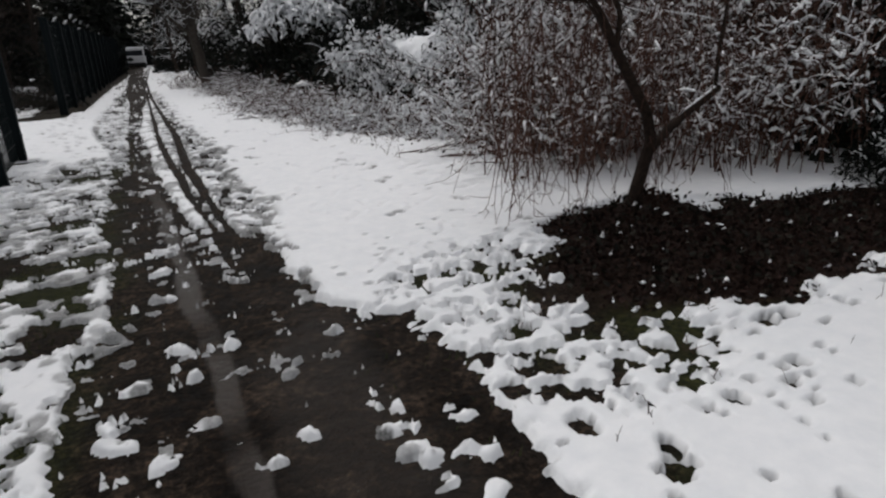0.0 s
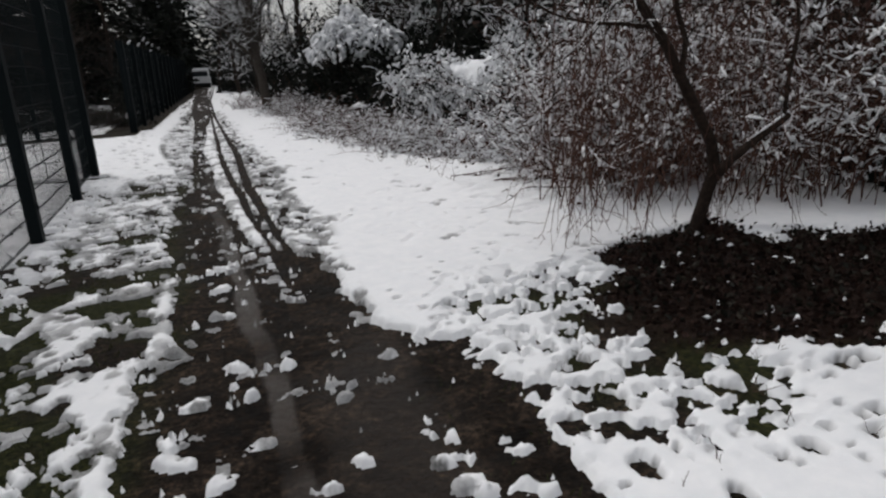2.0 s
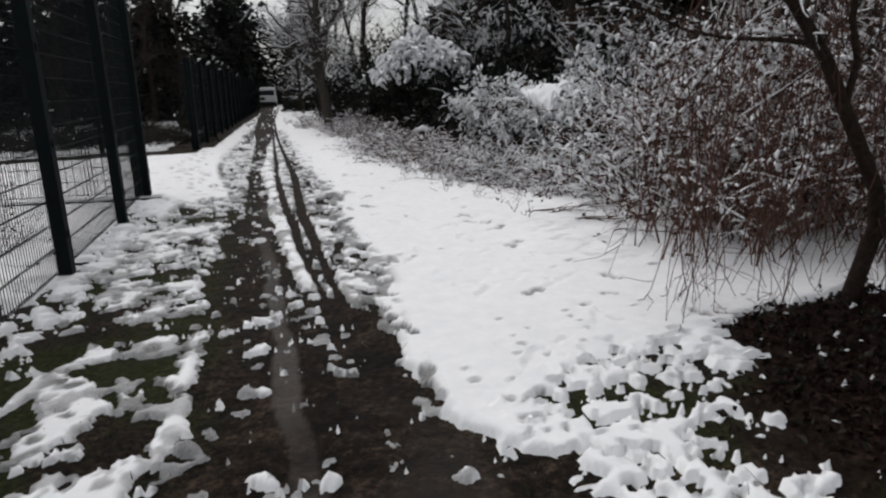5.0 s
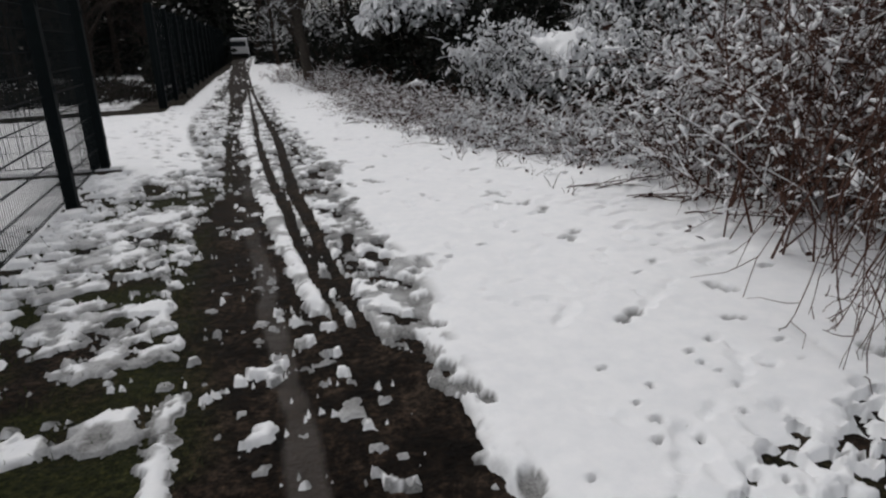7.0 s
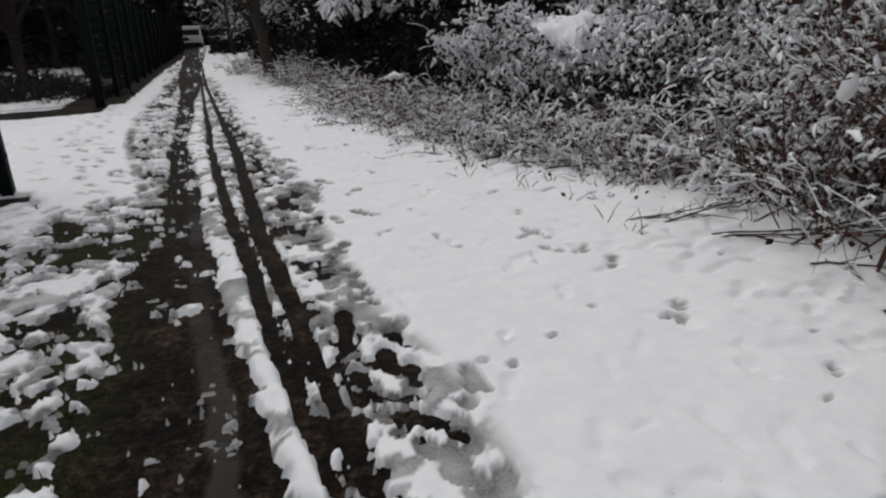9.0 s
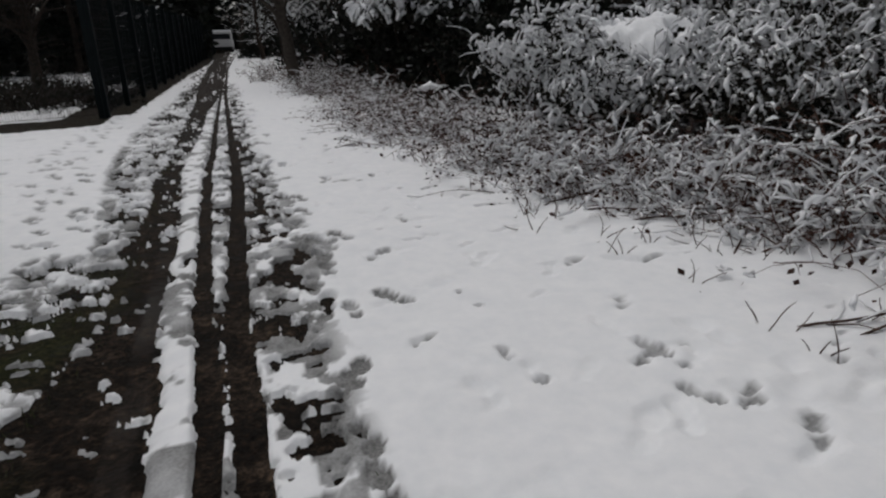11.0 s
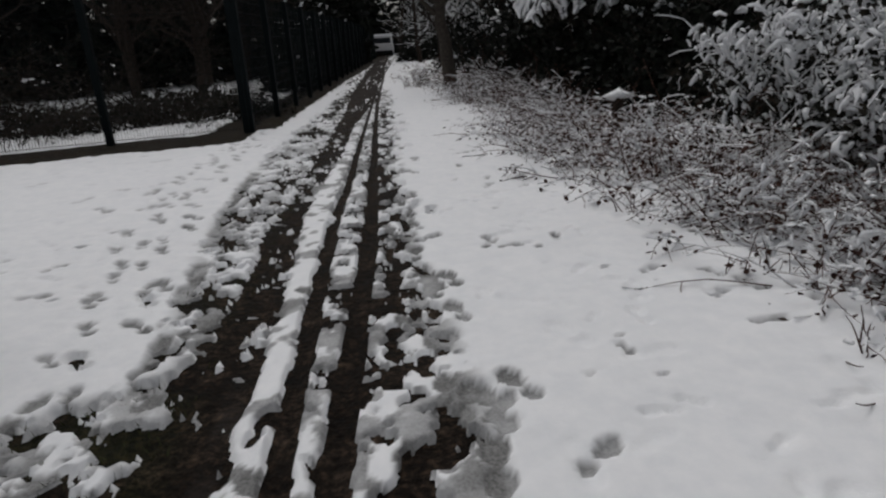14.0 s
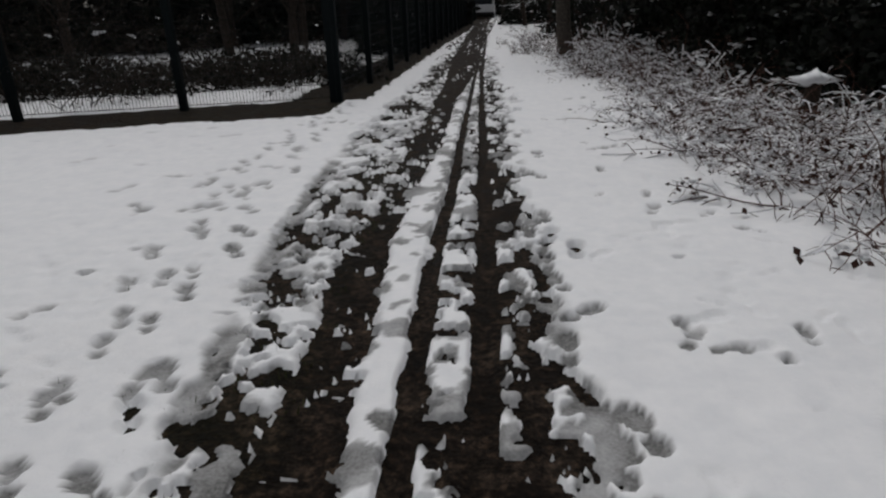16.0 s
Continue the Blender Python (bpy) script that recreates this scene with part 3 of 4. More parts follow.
def build_ground():
    xs = steps((-400,), (-60, 40), (-12, 4), (-4.5, 0.3), (-1.6, 0.07), (-0.4, 0.035), (0.3, 0.025), (2.2, 0.0165), (3.5, 0.023), (5.0, 0.04), (7.5, 0.09), (13, 0.5), (60, 5), (400, 40))
    ys = steps((-400,), (-40, 40), (-4, 3), (3.6, 0.3), (16.5, 0.0195), (22, 0.04), (30, 0.12), (45, 0.3), (80, 1.5), (400, 40))
    X, Y = np.meshgrid(xs, ys)
    depth, slush_shade = snow_depth(X, Y, xs, ys)
    snow = sheet("snow_cover", xs, ys, ground_height(X, Y) + depth, SNOW, {"slush_shade": slush_shade})
    tagged(snow, "thin trodden white snow with boot prints over muddy ground", "snow", kind="structure")
    gx = np.unique(np.concatenate([xs[::3], xs[-1:], xs[(xs > 0.95) & (xs < 1.65)]]))
    gy = np.unique(np.concatenate([ys[::3], ys[-1:]]))
    X, Y = np.meshgrid(gx, gy)
    # water in the rut; the mud material also paints its pale sheen here
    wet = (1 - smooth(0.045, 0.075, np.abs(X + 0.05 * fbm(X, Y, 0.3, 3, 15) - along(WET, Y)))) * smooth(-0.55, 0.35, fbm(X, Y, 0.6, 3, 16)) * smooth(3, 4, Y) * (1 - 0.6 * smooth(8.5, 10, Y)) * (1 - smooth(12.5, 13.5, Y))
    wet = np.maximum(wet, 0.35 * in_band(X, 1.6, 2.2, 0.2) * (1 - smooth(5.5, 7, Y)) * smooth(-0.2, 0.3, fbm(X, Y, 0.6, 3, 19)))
    turf = np.clip((1 - smooth(-0.1, 0.25, X - along(MUD_LEFT, Y))) + smooth(0.2, 0.5, X - along(MUD_RIGHT, Y)) * (1 - smooth(6, 7, Y)), 0, 1) * (1 - 0.8 * smooth(11, 14, Y)) * smooth(-0.4, 0.2, fbm(X, Y, 0.5, 3, 23))
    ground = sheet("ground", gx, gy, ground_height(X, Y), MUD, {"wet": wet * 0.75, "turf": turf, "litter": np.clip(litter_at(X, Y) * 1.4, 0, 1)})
    tagged(ground, "dark wet mud and trampled turf of a footpath", "ground", kind="structure")


build_ground()


# ---- fences ----
def fence_post(height):
    bm = bmesh.new()
    box(bm, (-0.055, -0.055, -0.3), (0.055, 0.055, height), 0.008)
    return bm


def post_cap(height):
    bm = bmesh.new()
    box(bm, (-0.06, -0.06, height), (0.06, 0.06, height + 0.014), 0.004)
    return bm


def clamp():
    bm = bmesh.new()
    box(bm, (0.0555, -0.02, -0.03), (0.067, 0.02, 0.03), 0.003)
    return bm


def mesh_panel(length, height):
    """Rigid welded mesh: upright wires and pairs of level wires, along +y from the origin."""
    bm = bmesh.new()
    for y in np.linspace(0.04, length - 0.04, int(length / 0.05)):
        box(bm, (-0.0025, y - 0.0025, 0.06), (0.0025, y + 0.0025, height - 0.03))
    for z in np.arange(0.08, height - 0.02, 0.2):
        for x in (-0.009, 0.009):
            box(bm, (x - 0.003, 0.02, z - 0.003), (x + 0.003, length - 0.02, z + 0.003))
    return bm


def fence_run(points, height, label):
    run = thing("mesh_fence", label, "fence", "green mesh fence runs")
    shared = {}

    def piece(name, build, parent):
        if name not in shared:
            ob = part(name, build(), PAINT, parent)
            shared[name] = ob.data
            return ob
        ob = new(name, shared[name])
        ob.parent = parent
        return ob

    for x, y in points:
        post = piece("post", lambda: fence_post(height), run)
        post.location = (x, y, 0)
        piece("cap", lambda: post_cap(height), post)
        for z in np.arange(0.4, height, 0.75):
            piece("clamp", clamp, post).location = (0, 0, z)
    panels = {}
    for (x, y), (x2, y2) in zip(points, points[1:]):
        L = round(math.hypot(x2 - x, y2 - y), 2)
        if L in panels:
            ob = new("mesh_panel", panels[L])
            ob.parent = run
        else:
            ob = part("mesh_panel", mesh_panel(L, height), PAINT, run)
            panels[L] = ob.data
        ob.location = (x - 0.05, y, 0)
        ob.rotation_euler = (0, 0, math.atan2(y2 - y, x2 - x) - math.pi / 2)
    return run


fence_run([(-0.10 - 0.034 * (2.4 * i), -0.2 + 2.4 * i) for i in range(4)] + [(-0.42, 7.0), (-0.48, 9.38), (-0.60, 11.82), (-0.73, 13.95)], 2.86,
          "tall dark green welded mesh fence beside the footpath")
fence_run([(-0.85, 13.95), (-3.15, 13.8), (-5.55, 13.65), (-7.95, 13.5)], 2.86, "dark green mesh fence turning away from the footpath")
fence_run([(-1.06, 22.35 + 2.4 * i) for i in range(20)], 2.46, "long dark green mesh fence bordering the far footpath")
fence_run([(-1.14, 22.33), (-3.33, 21.72), (-5.6, 21.1), (-7.9, 20.5), (-10.2, 19.9), (-12.5, 19.3)], 2.46, "dark green mesh fence closing a snowy recess")


# ---- plants ----
def tree(name, label, trunk, r0, seed, limbs=9, twigs=9, fine=5, reach=2.2, bark=BARK, snow=0.8, group="bare winter trees", low=0.3, drop=0.02, thick=1.0, rise=0.35):
    """A bare tree along the trunk's points: limbs, branches, twigs, and snow lying on them."""
    global RNG
    RNG = np.random.default_rng(seed)
    root = thing(name, label, "tree", group)
    P = np.array([trunk], float)
    # resample the trunk
    s = np.linspace(0, P.shape[1] - 1, 14)
    P = np.stack([np.interp(s, np.arange(P.shape[1]), P[0, :, c]) for c in range(3)], -1)[None]
    P[:, 1:] += RNG.normal(0, r0 * 0.12, P[:, 1:].shape)
    R = taper(1, 14, r0, r0 * 0.35)
    R[0, 0] *= 1.35
    part_soup("trunk", [tubes(P, R, 9)], bark, root)
    at, way = sprout(P, limbs, low, 1.0, 1.1, rise)
    L = reach * RNG.uniform(0.6, 1.15, len(at))
    A = grow(at, way, L, 7, 0.16, -0.02)
    RA = taper(len(at), 7, RNG.uniform(0.22, 0.42, len(at)) * r0, r0 * 0.08)
    at, way = sprout(A, twigs, 0.15, 1.0, 0.9, 0.15)
    B = grow(at, way, reach * 0.42 * RNG.uniform(0.5, 1.2, len(at)), 5, 0.2, drop)
    RB = taper(len(at), 5, r0 * 0.075 + 0.002, 0.003)
    at, way = sprout(B, fine, 0.1, 1.0, 0.9, 0.05)
    C = grow(at, way, reach * 0.2 * RNG.uniform(0.4, 1.3, len(at)), 3, 0.22, drop * 2)
    RC = taper(len(at), 3, r0 * 0.03 + 0.002, 0.0018)
    for i in range(len(A)):
        part_soup("limb", [tubes(A[i:i + 1], RA[i:i + 1], 6)], bark, root)
    part_soup("branchwork", [tubes(B, RB, 3), tubes(C, RC, 3)], bark, root)
    if snow:
        part_soup("snow_load", [snow_along(A, RA, snow, 0.55 * thick), snow_along(B, RB, snow, thick), snow_along(C, RC, snow * 0.7, thick)], SNOW_TOP, root, "white snow lying along the branches")
    return root


def bramble(name, label, rx, ry, h, seed, canes=46, shoots=5, leaf=260, lumps=160, leaf_mat=DEAD, stem_mat=STEM, erect=0.3, group="snowy brambles", thick=1.0, lump=0.03, leaf_size=0.05, keep=0.6, roll=0.0):
    """A tangle of arching canes with side shoots, some leaves and caught snow."""
    global RNG
    RNG = np.random.default_rng(seed)
    root = thing(name, label, "bush", group)
    a, r = RNG.uniform(0, 6.283, canes), np.sqrt(RNG.random(canes))
    start = np.stack([np.cos(a) * r * rx, np.sin(a) * r * ry, np.full(canes, -0.02)], -1)
    way = RNG.normal(0, 1, (canes, 3)) * np.array([1, 1, 0.2]) * (1 - erect) + np.array([0, 0, 0.8 + erect])
    A = grow(start, way, h * RNG.uniform(0.7, 1.15 if erect > 0.6 else 1.7, canes), 7, 0.13, 0.22 * (1 - erect))
    A[..., 2] = np.maximum(A[..., 2], 0.02)
    RA = taper(canes, 7, RNG.uniform(0.0035, 0.009, canes) * (1.3 if erect > 0.6 else 1.0), 0.002)
    at, way = sprout(A, shoots, 0.15, 1.0, 1.0, 0.1)
    B = grow(at, way, h * (0.25 if erect > 0.6 else 0.45) * RNG.uniform(0.4, 1.2, len(at)), 4, 0.22, 0.08)
    B[..., 2] = np.maximum(B[..., 2], 0.02)
    RB = taper(len(at), 4, 0.0035, 0.0015)
    if erect > 0.6:
        for i in range(canes):
            part_soup("cane", [tubes(A[i:i + 1], RA[i:i + 1], 4)], stem_mat, root)
        part_soup("twig_tangle", [tubes(B, RB, 3)], stem_mat, root)
    else:
        part_soup("cane_tangle", [tubes(A, RA, 3), tubes(B, RB, 3)], stem_mat, root)
    pool = np.concatenate([A[:, 2:].reshape(-1, 3), B[:, 1:].reshape(-1, 3)])
    if leaf:
        pick = pool[RNG.integers(0, len(pool), leaf)] + RNG.normal(0, 0.03, (leaf, 3))
        part_soup("foliage", [leaves(pick, leaf_size)], leaf_mat, root, "withered leaves")
    snow = [snow_along(A, RA, keep * 0.6, thick * 0.9, 0.004, 0.85), snow_along(B, RB, keep * 0.75, thick, 0.005, 0.75)]
    part_soup("snow_load", snow, SNOW_TOP, root, "white snow lying along the canes")
    if lumps:
        soup = clusters(pool + np.array([0, 0, 0.012]), lumps // 6, 6, lump * 1.0, lump)
        if roll:
            soup = rolls(pool[RNG.integers(0, len(pool), lumps)] + np.array([0, 0, 0.01]), roll, 6.0)
        part_soup("snow_dusting", [soup], SNOW_TOP, root, "small clumps of caught snow")
    return root


def leafy(name, label, rx, ry, h, seed, leaf=5200, lumps=1300, mat=IVY, size=0.075, lump=0.05, cap=0.35, group="snow-laden evergreen shrubs", category="bush", side=0.35, shell=0.22, stems=14, base=0.02, sprigs=24, flat=0.0, load=True, roll=0.0):
    """A dense leafy shrub of uneven outline, with snow caught on its upper side."""
    global RNG
    RNG = np.random.default_rng(seed)
    root = thing(name, label, category, group)

    def dome(n, depth):
        d = unit(RNG.normal(0, 1, (n, 3)))
        d[:, 2] = np.abs(d[:, 2])
        w = 1 + 0.20 * np.sin(3.1 * np.arctan2(d[:, 1], d[:, 0]) + seed) * d[:, 2] + 0.16 * np.sin(7 * d[:, 0] + 2 * seed) * np.cos(6 * d[:, 1] - seed) + 0.10 * np.sin(15 * d[:, 0] + 11 * d[:, 2])
        k = w * (1 - depth * RNG.random(n) ** 1.5)
        q = d.copy()
        if flat:
            q[:, 2] = d[:, 2] ** (1 - flat)
            q[:, :2] *= (1 + flat * 0.8 * d[:, 2:3] ** 2)
        return q * k[:, None] * np.array([rx, ry, h]), d

    p, d = dome(leaf, shell * 2.0)
    start = np.stack([RNG.normal(0, rx * 0.25, stems), RNG.normal(0, ry * 0.25, stems), np.full(stems, -0.05)], -1)
    ends, _ = dome(stems, 0.1)
    S = start[:, None] * (1 - np.linspace(0, 1, 7)[None, :, None]) + ends[:, None] * np.linspace(0, 1, 7)[None, :, None] + RNG.normal(0, 0.04 * h, (stems, 7, 3)) * np.sin(np.linspace(0, 3.14, 7))[None, :, None]
    RS = taper(stems, 7, 0.035, 0.008)
    q, _ = dome(leaf // sprigs, shell)
    T = grow(q, RNG.normal(0, 1, q.shape) + np.array([0, 0, 0.2]), size * 5 * RNG.uniform(0.5, 1.4, len(q)), 4, 0.25, 0.03)
    RT = taper(len(q), 4, 0.006, 0.002)
    part_soup("twig_tangle", [tubes(S, RS, 5), tubes(T, RT, 3)], BARK, root)
    if cap:
        p = p[(np.hypot(p[:, 0] / rx, p[:, 1] / ry) > cap * 0.75) | (p[:, 2] < 0.75 * h)]
    part_soup("foliage", [leaves(p, size)], mat, root)
    p, d = dome(lumps * 4, shell)
    up = RNG.random(len(p)) < np.clip(base + smooth(side, 0.95, d[:, 2]), 0, 1)
    p = p[up][:lumps]
    soup = [clusters(p, lumps // 5, 5, lump * 0.9, lump)]
    if roll:
        c = p[RNG.integers(0, len(p), lumps // 7)]
        p = np.repeat(c, 7, axis=0) + RNG.normal(0, roll * 3.2, (len(c) * 7, 3))
        soup = [rolls(p, roll, 5.5, 0.45)]
    part_soup("snow_dusting", soup, SNOW_TOP, root, "white snow lumps on the leaves")
    high = T[:, 0, 2] > side * h * RNG.uniform(0.8, 1.2, len(T))
    if load and high.any():
        part_soup("snow_load", [snow_along(T[high], RT[high], 0.5, 0.8, 0.006, 0.9)], SNOW_TOP, root)
    if cap:
        part_soup("snow_cap", [snow_cap(rx, ry, h, seed, cap)], SNOW_TOP, root, "smooth thick snow cap")
    return root


def snow_cap(rx, ry, top, seed, cap):
    """A lumpy blanket of snow draped over the top of a dome."""
    n = 60
    u = np.linspace(-1, 1, n)
    X, Y = np.meshgrid(u, u)
    r = np.hypot(X, Y) * cap
    ragged = fbm(X * 3 + seed, Y * 3, 0.8, 4, seed)
    z = top * np.sqrt(np.clip(1 - r * r, 0, 1)) ** 0.5 * 1.03 + 0.22 * ragged - 0.7 * smooth(0.6, 1.0, np.hypot(X, Y) + 0.35 * ragged)
    v = np.stack([X * rx * cap, Y * ry * cap, z], -1).reshape(-1, 3)
    i = (np.arange(n - 1)[:, None] * n + np.arange(n - 1)[None]).ravel()
    return v, np.stack([i, i + 1, i + n + 1, i + n], -1)


def again(ob, x, y, turn=0.0, size=1.0, tall=1.0):
    return copy_thing(ob, pose(x, y, 0, 0, 0, turn) @ Matrix.Diagonal((size, size, size * tall, 1)))


# the leaning tree at the clearing's edge
near_tree = tree("leaning_tree", "leaning brown bare tree forked near the ground among leaf litter",
                 [(4.96, 6.9, -0.1), (5.08, 6.89, 0.2), (5.27, 6.92, 0.57), (5.12, 6.9, 0.9), (4.84, 6.87, 1.31), (4.55, 6.85, 1.7), (4.16, 6.85, 2.14), (3.7, 6.95, 2.75), (3.2, 7.1, 3.6), (2.8, 7.3, 4.6)],
                 0.062, 3, limbs=18, twigs=8, fine=5, reach=1.7, bark=BARK_NEAR, snow=0.25, low=0.4, drop=0.16, thick=0.7)


def hanging_twigs():
    """Thin brown twigs that hang from the leaning stem down to the snow."""
    global RNG
    RNG = np.random.default_rng(77)
    n = 130
    at = np.stack([RNG.uniform(3.9, 5.9, n), RNG.uniform(6.75, 7.45, n), RNG.uniform(0.8, 2.7, n)], -1)
    P = grow(at, np.stack([RNG.normal(-0.1, 0.2, n), RNG.normal(0, 0.2, n), np.full(n, -0.7)], -1), RNG.uniform(0.6, 1.7, n), 9, 0.12, 0.16)
    P[..., 2] = np.maximum(P[..., 2], 0.04)
    R = taper(n, 9, 0.0055, 0.002)
    at, way = sprout(P, 4, 0.2, 1.0, 0.9, -0.1)
    Q = grow(at, way, RNG.uniform(0.12, 0.4, len(at)), 5, 0.2, 0.05)
    Q[..., 2] = np.maximum(Q[..., 2], 0.03)
    part_soup("twig_tangle", [tubes(P, R, 4), tubes(Q, taper(len(at), 5, 0.003, 0.0015), 3)], STEM, near_tree, "thin hanging reddish twigs")


hanging_twigs()


def cut_limb():
    P = np.array([[(5.24, 6.92, 0.5), (5.42, 6.92, 0.66), (5.62, 6.91, 0.80), (5.80, 6.9, 0.90), (5.97, 6.9, 1.0)]])
    R = taper(1, 5, 0.042, 0.034)
    part_soup("cut_limb", [tubes(P, R, 8)], BARK_NEAR, near_tree, "short sawn side limb")
    Q = P.copy()
    Q[..., 2] += 0.031
    part_soup("limb_snow", [tubes(Q[:, 1:], taper(1, 4, 0.012, 0.015), 6)], SNOW_TOP, near_tree, "strip of snow on the sawn limb")
    up = np.array([[(5.93, 6.9, 0.95), (5.95, 6.92, 1.3), (5.98, 6.9, 1.7), (5.93, 6.95, 2.2), (6.05, 6.95, 2.9)]])
    part_soup("upright_shoot", [tubes(up, taper(1, 5, 0.022, 0.01), 5)], BARK_NEAR, near_tree)


cut_limb()

# the slender tree by the far bend
tree("path_tree", "slender grey bare tree with snow-lined limbs beside the path",
     [(3.05, 28.8, -0.1), (2.95, 28.8, 0.9), (2.83, 28.8, 2.0), (2.76, 28.8, 3.2), (2.8, 28.8, 4.2), (2.85, 28.9, 6.0), (2.7, 29, 8.5)],
     0.20, 11, limbs=22, twigs=9, fine=5, reach=2.8, bark=BARK_GREY, snow=0.75, low=0.31, thick=0.75, rise=0.75)

# low brambles along the edge of the snow
b1 = bramble("bramble_bush", "low brown bramble tangle dusted with snow at the clearing edge", 0.75, 0.75, 0.55, 101, 46, 5, 300, 170, lump=0.03)
b2 = bramble("bramble_bush", "low brown bramble tangle dusted with snow at the clearing edge", 0.85, 0.7, 0.7, 102, 46, 5, 330, 180, lump=0.034)
b1.matrix_basis, b2.matrix_basis = pose(3.6, 24.5, 0), pose(4.4, 16.4, 0)
EDGE = ((9.0, 9.8, 10.2, 11.3, 12.5, 13.5, 14.4, 15.5, 17, 20, 22, 25, 29.5), (6.6, 5.95, 5.55, 5.1, 4.75, 4.35, 4.0, 3.75, 3.6, 3.35, 3.1, 3.0, 3.1))
spots = np.random.default_rng(44)
for i, y in enumerate(np.arange(10.6, 29.0, 0.95)):
    for ring in range(2):
        x = float(np.interp(y, *EDGE)) + 0.5 + ring * 0.8 + spots.normal(0, 0.2)
        again((b1, b2)[(i + ring) % 2], x, y + spots.normal(0, 0.2), spots.uniform(0, 360), spots.uniform(0.75, 1.15), spots.uniform(0.6, 0.95) * (0.85 + 0.2 * ring))

for x, y, size, tall in ((2.3, 30.5, 0.9, 0.9), (2.5, 32.0, 1.0, 1.0), (3.6, 29.8, 0.9, 1.2), (4.0, 28.4, 0.9, 1.3)):
    again(b2, x, y, spots.uniform(0, 360), size, tall)

# thicket of upright reddish stems behind the leaning tree
t1 = bramble("thicket_bush", "tall thicket of upright reddish-brown stems with snow-dusted withered leaves", 0.8, 0.7, 2.3, 201, 46, 8, 900, 450, erect=0.75, group="upright thickets", leaf_size=0.06, keep=0.35, roll=0.0185)
t2 = bramble("thicket_bush", "tall thicket of upright reddish-brown stems with snow-dusted withered leaves", 0.9, 0.8, 2.7, 202, 46, 8, 900, 450, erect=0.75, group="upright thickets", leaf_size=0.06, keep=0.35, roll=0.0185)
t1.matrix_basis, t2.matrix_basis = pose(6.7, 9.9, 0), pose(7.5, 9.7, 0)
for i, (x, y) in enumerate([(6.1, 9.2), (8.3, 10.6), (8.6, 9.3), (5.2, 8.6), (6.6, 8.9), (7.6, 8.6), (9.6, 10.3), (8.9, 8.2), (10.2, 8.9), (6.0, 8.3), (6.9, 7.7), (7.7, 7.4)]):
    again((t1, t2)[i % 2], x, y, spots.uniform(0, 360), spots.uniform(0.85, 1.1), spots.uniform(0.8, 1.1))
t3 = bramble("thicket_bush", "brown thicket bent under bright clinging snow", 0.8, 0.8, 1.9, 203, 46, 8, 600, 800, erect=0.62, group="upright thickets", leaf_size=0.055, keep=0.5, roll=0.017)
t3.matrix_basis = pose(6.0, 10.5, 0)
for x, y in ((6.6, 11.1), (7.0, 11.8), (5.75, 9.7), (7.4, 10.6)):
    again(t3, x, y, spots.uniform(0, 360), spots.uniform(0.85, 1.0), spots.uniform(0.75, 0.95))

# low clumps bent down under the snow where the brambles end
b3 = bramble("snowy_clump", "low arching dead stems bowed under thick snow", 0.5, 0.45, 0.42, 103, 40, 5, 160, 230, group="bowed snowy clumps", roll=0.017, keep=0.8, thick=1.1)
b3.matrix_basis = pose(4.5, 13.7, 0)
for x, y, size in ((4.95, 13.1, 1.1), (5.4, 12.5, 1.2), (5.05, 13.9, 1.2), (5.7, 13.3, 1.2), (5.5, 11.4, 1.1), (6.0, 11.9, 1.2), (4.35, 14.9, 0.9), (4.9, 15.3, 1.1), (6.2, 10.9, 1.1)):
    again(b3, x, y, spots.uniform(0, 360), size, spots.uniform(0.8, 1.1))

# evergreen, snow-capped masses
ivy1 = leafy("ivy_mound", "dark ivy-covered mound with smooth thick snow on its ridge", 2.0, 2.7, 1.5, 301, 10500, 3900, cap=0.56, base=0.42, sprigs=14, flat=0.5, roll=0.027)
ivy1.matrix_basis = pose(7.1, 16.6, 0)
ivy2 = leafy("ivy_mound", "dark leafy bush laden with snow", 1.4, 1.5, 1.5, 302, 5500, 1800, cap=0, base=0.32, sprigs=12, flat=0.4, roll=0.026)
ivy2.matrix_basis = pose(7.4, 12.9, 0)
again(ivy2, 9.6, 13.6, 200, 1.3, 1.2)
again(ivy2, 8.8, 11.2, 80, 1.15, 1.2)
again(ivy2, 9.8, 17.2, 20, 1.2, 1.2)
dark1 = leafy("evergreen_shrub", "large dark evergreen shrub with snow heaped on its crown", 1.9, 1.9, 3.0, 303, 3200, 300, CONIFER, 0.15, 0.10, 0, side=0.6, base=0.06, roll=0.05)
dark1.matrix_basis = pose(7.9, 27.0, 0)
for x, y, turn, size, tall in ((9.8, 27.5, 60, 1.2, 1.3), (6.2, 33.0, 200, 1.1, 1.1), (4.9, 37.0, 260, 1.1, 1.0), (10.6, 19.8, 30, 1.1, 1.0),
                               (11.4, 15.5, 150, 1.2, 1.2), (10.6, 11.9, 250, 1.1, 1.3), (10.6, 9.0, 70, 1.1, 1.3), (9.6, 7.0, 190, 0.9, 1.3), (11.8, 6.6, 310, 1.2, 1.5), (8.6, 6.6, 20, 0.32, 0.9), (7.7, 6.3, 140, 0.25, 0.8), (10.6, 4.9, 110, 0.8, 1.2)):
    again(dark1, x, y, turn, size, tall)
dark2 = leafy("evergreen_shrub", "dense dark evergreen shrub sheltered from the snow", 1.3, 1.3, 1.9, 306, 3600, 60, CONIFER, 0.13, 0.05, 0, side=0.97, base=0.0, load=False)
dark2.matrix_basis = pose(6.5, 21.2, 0)
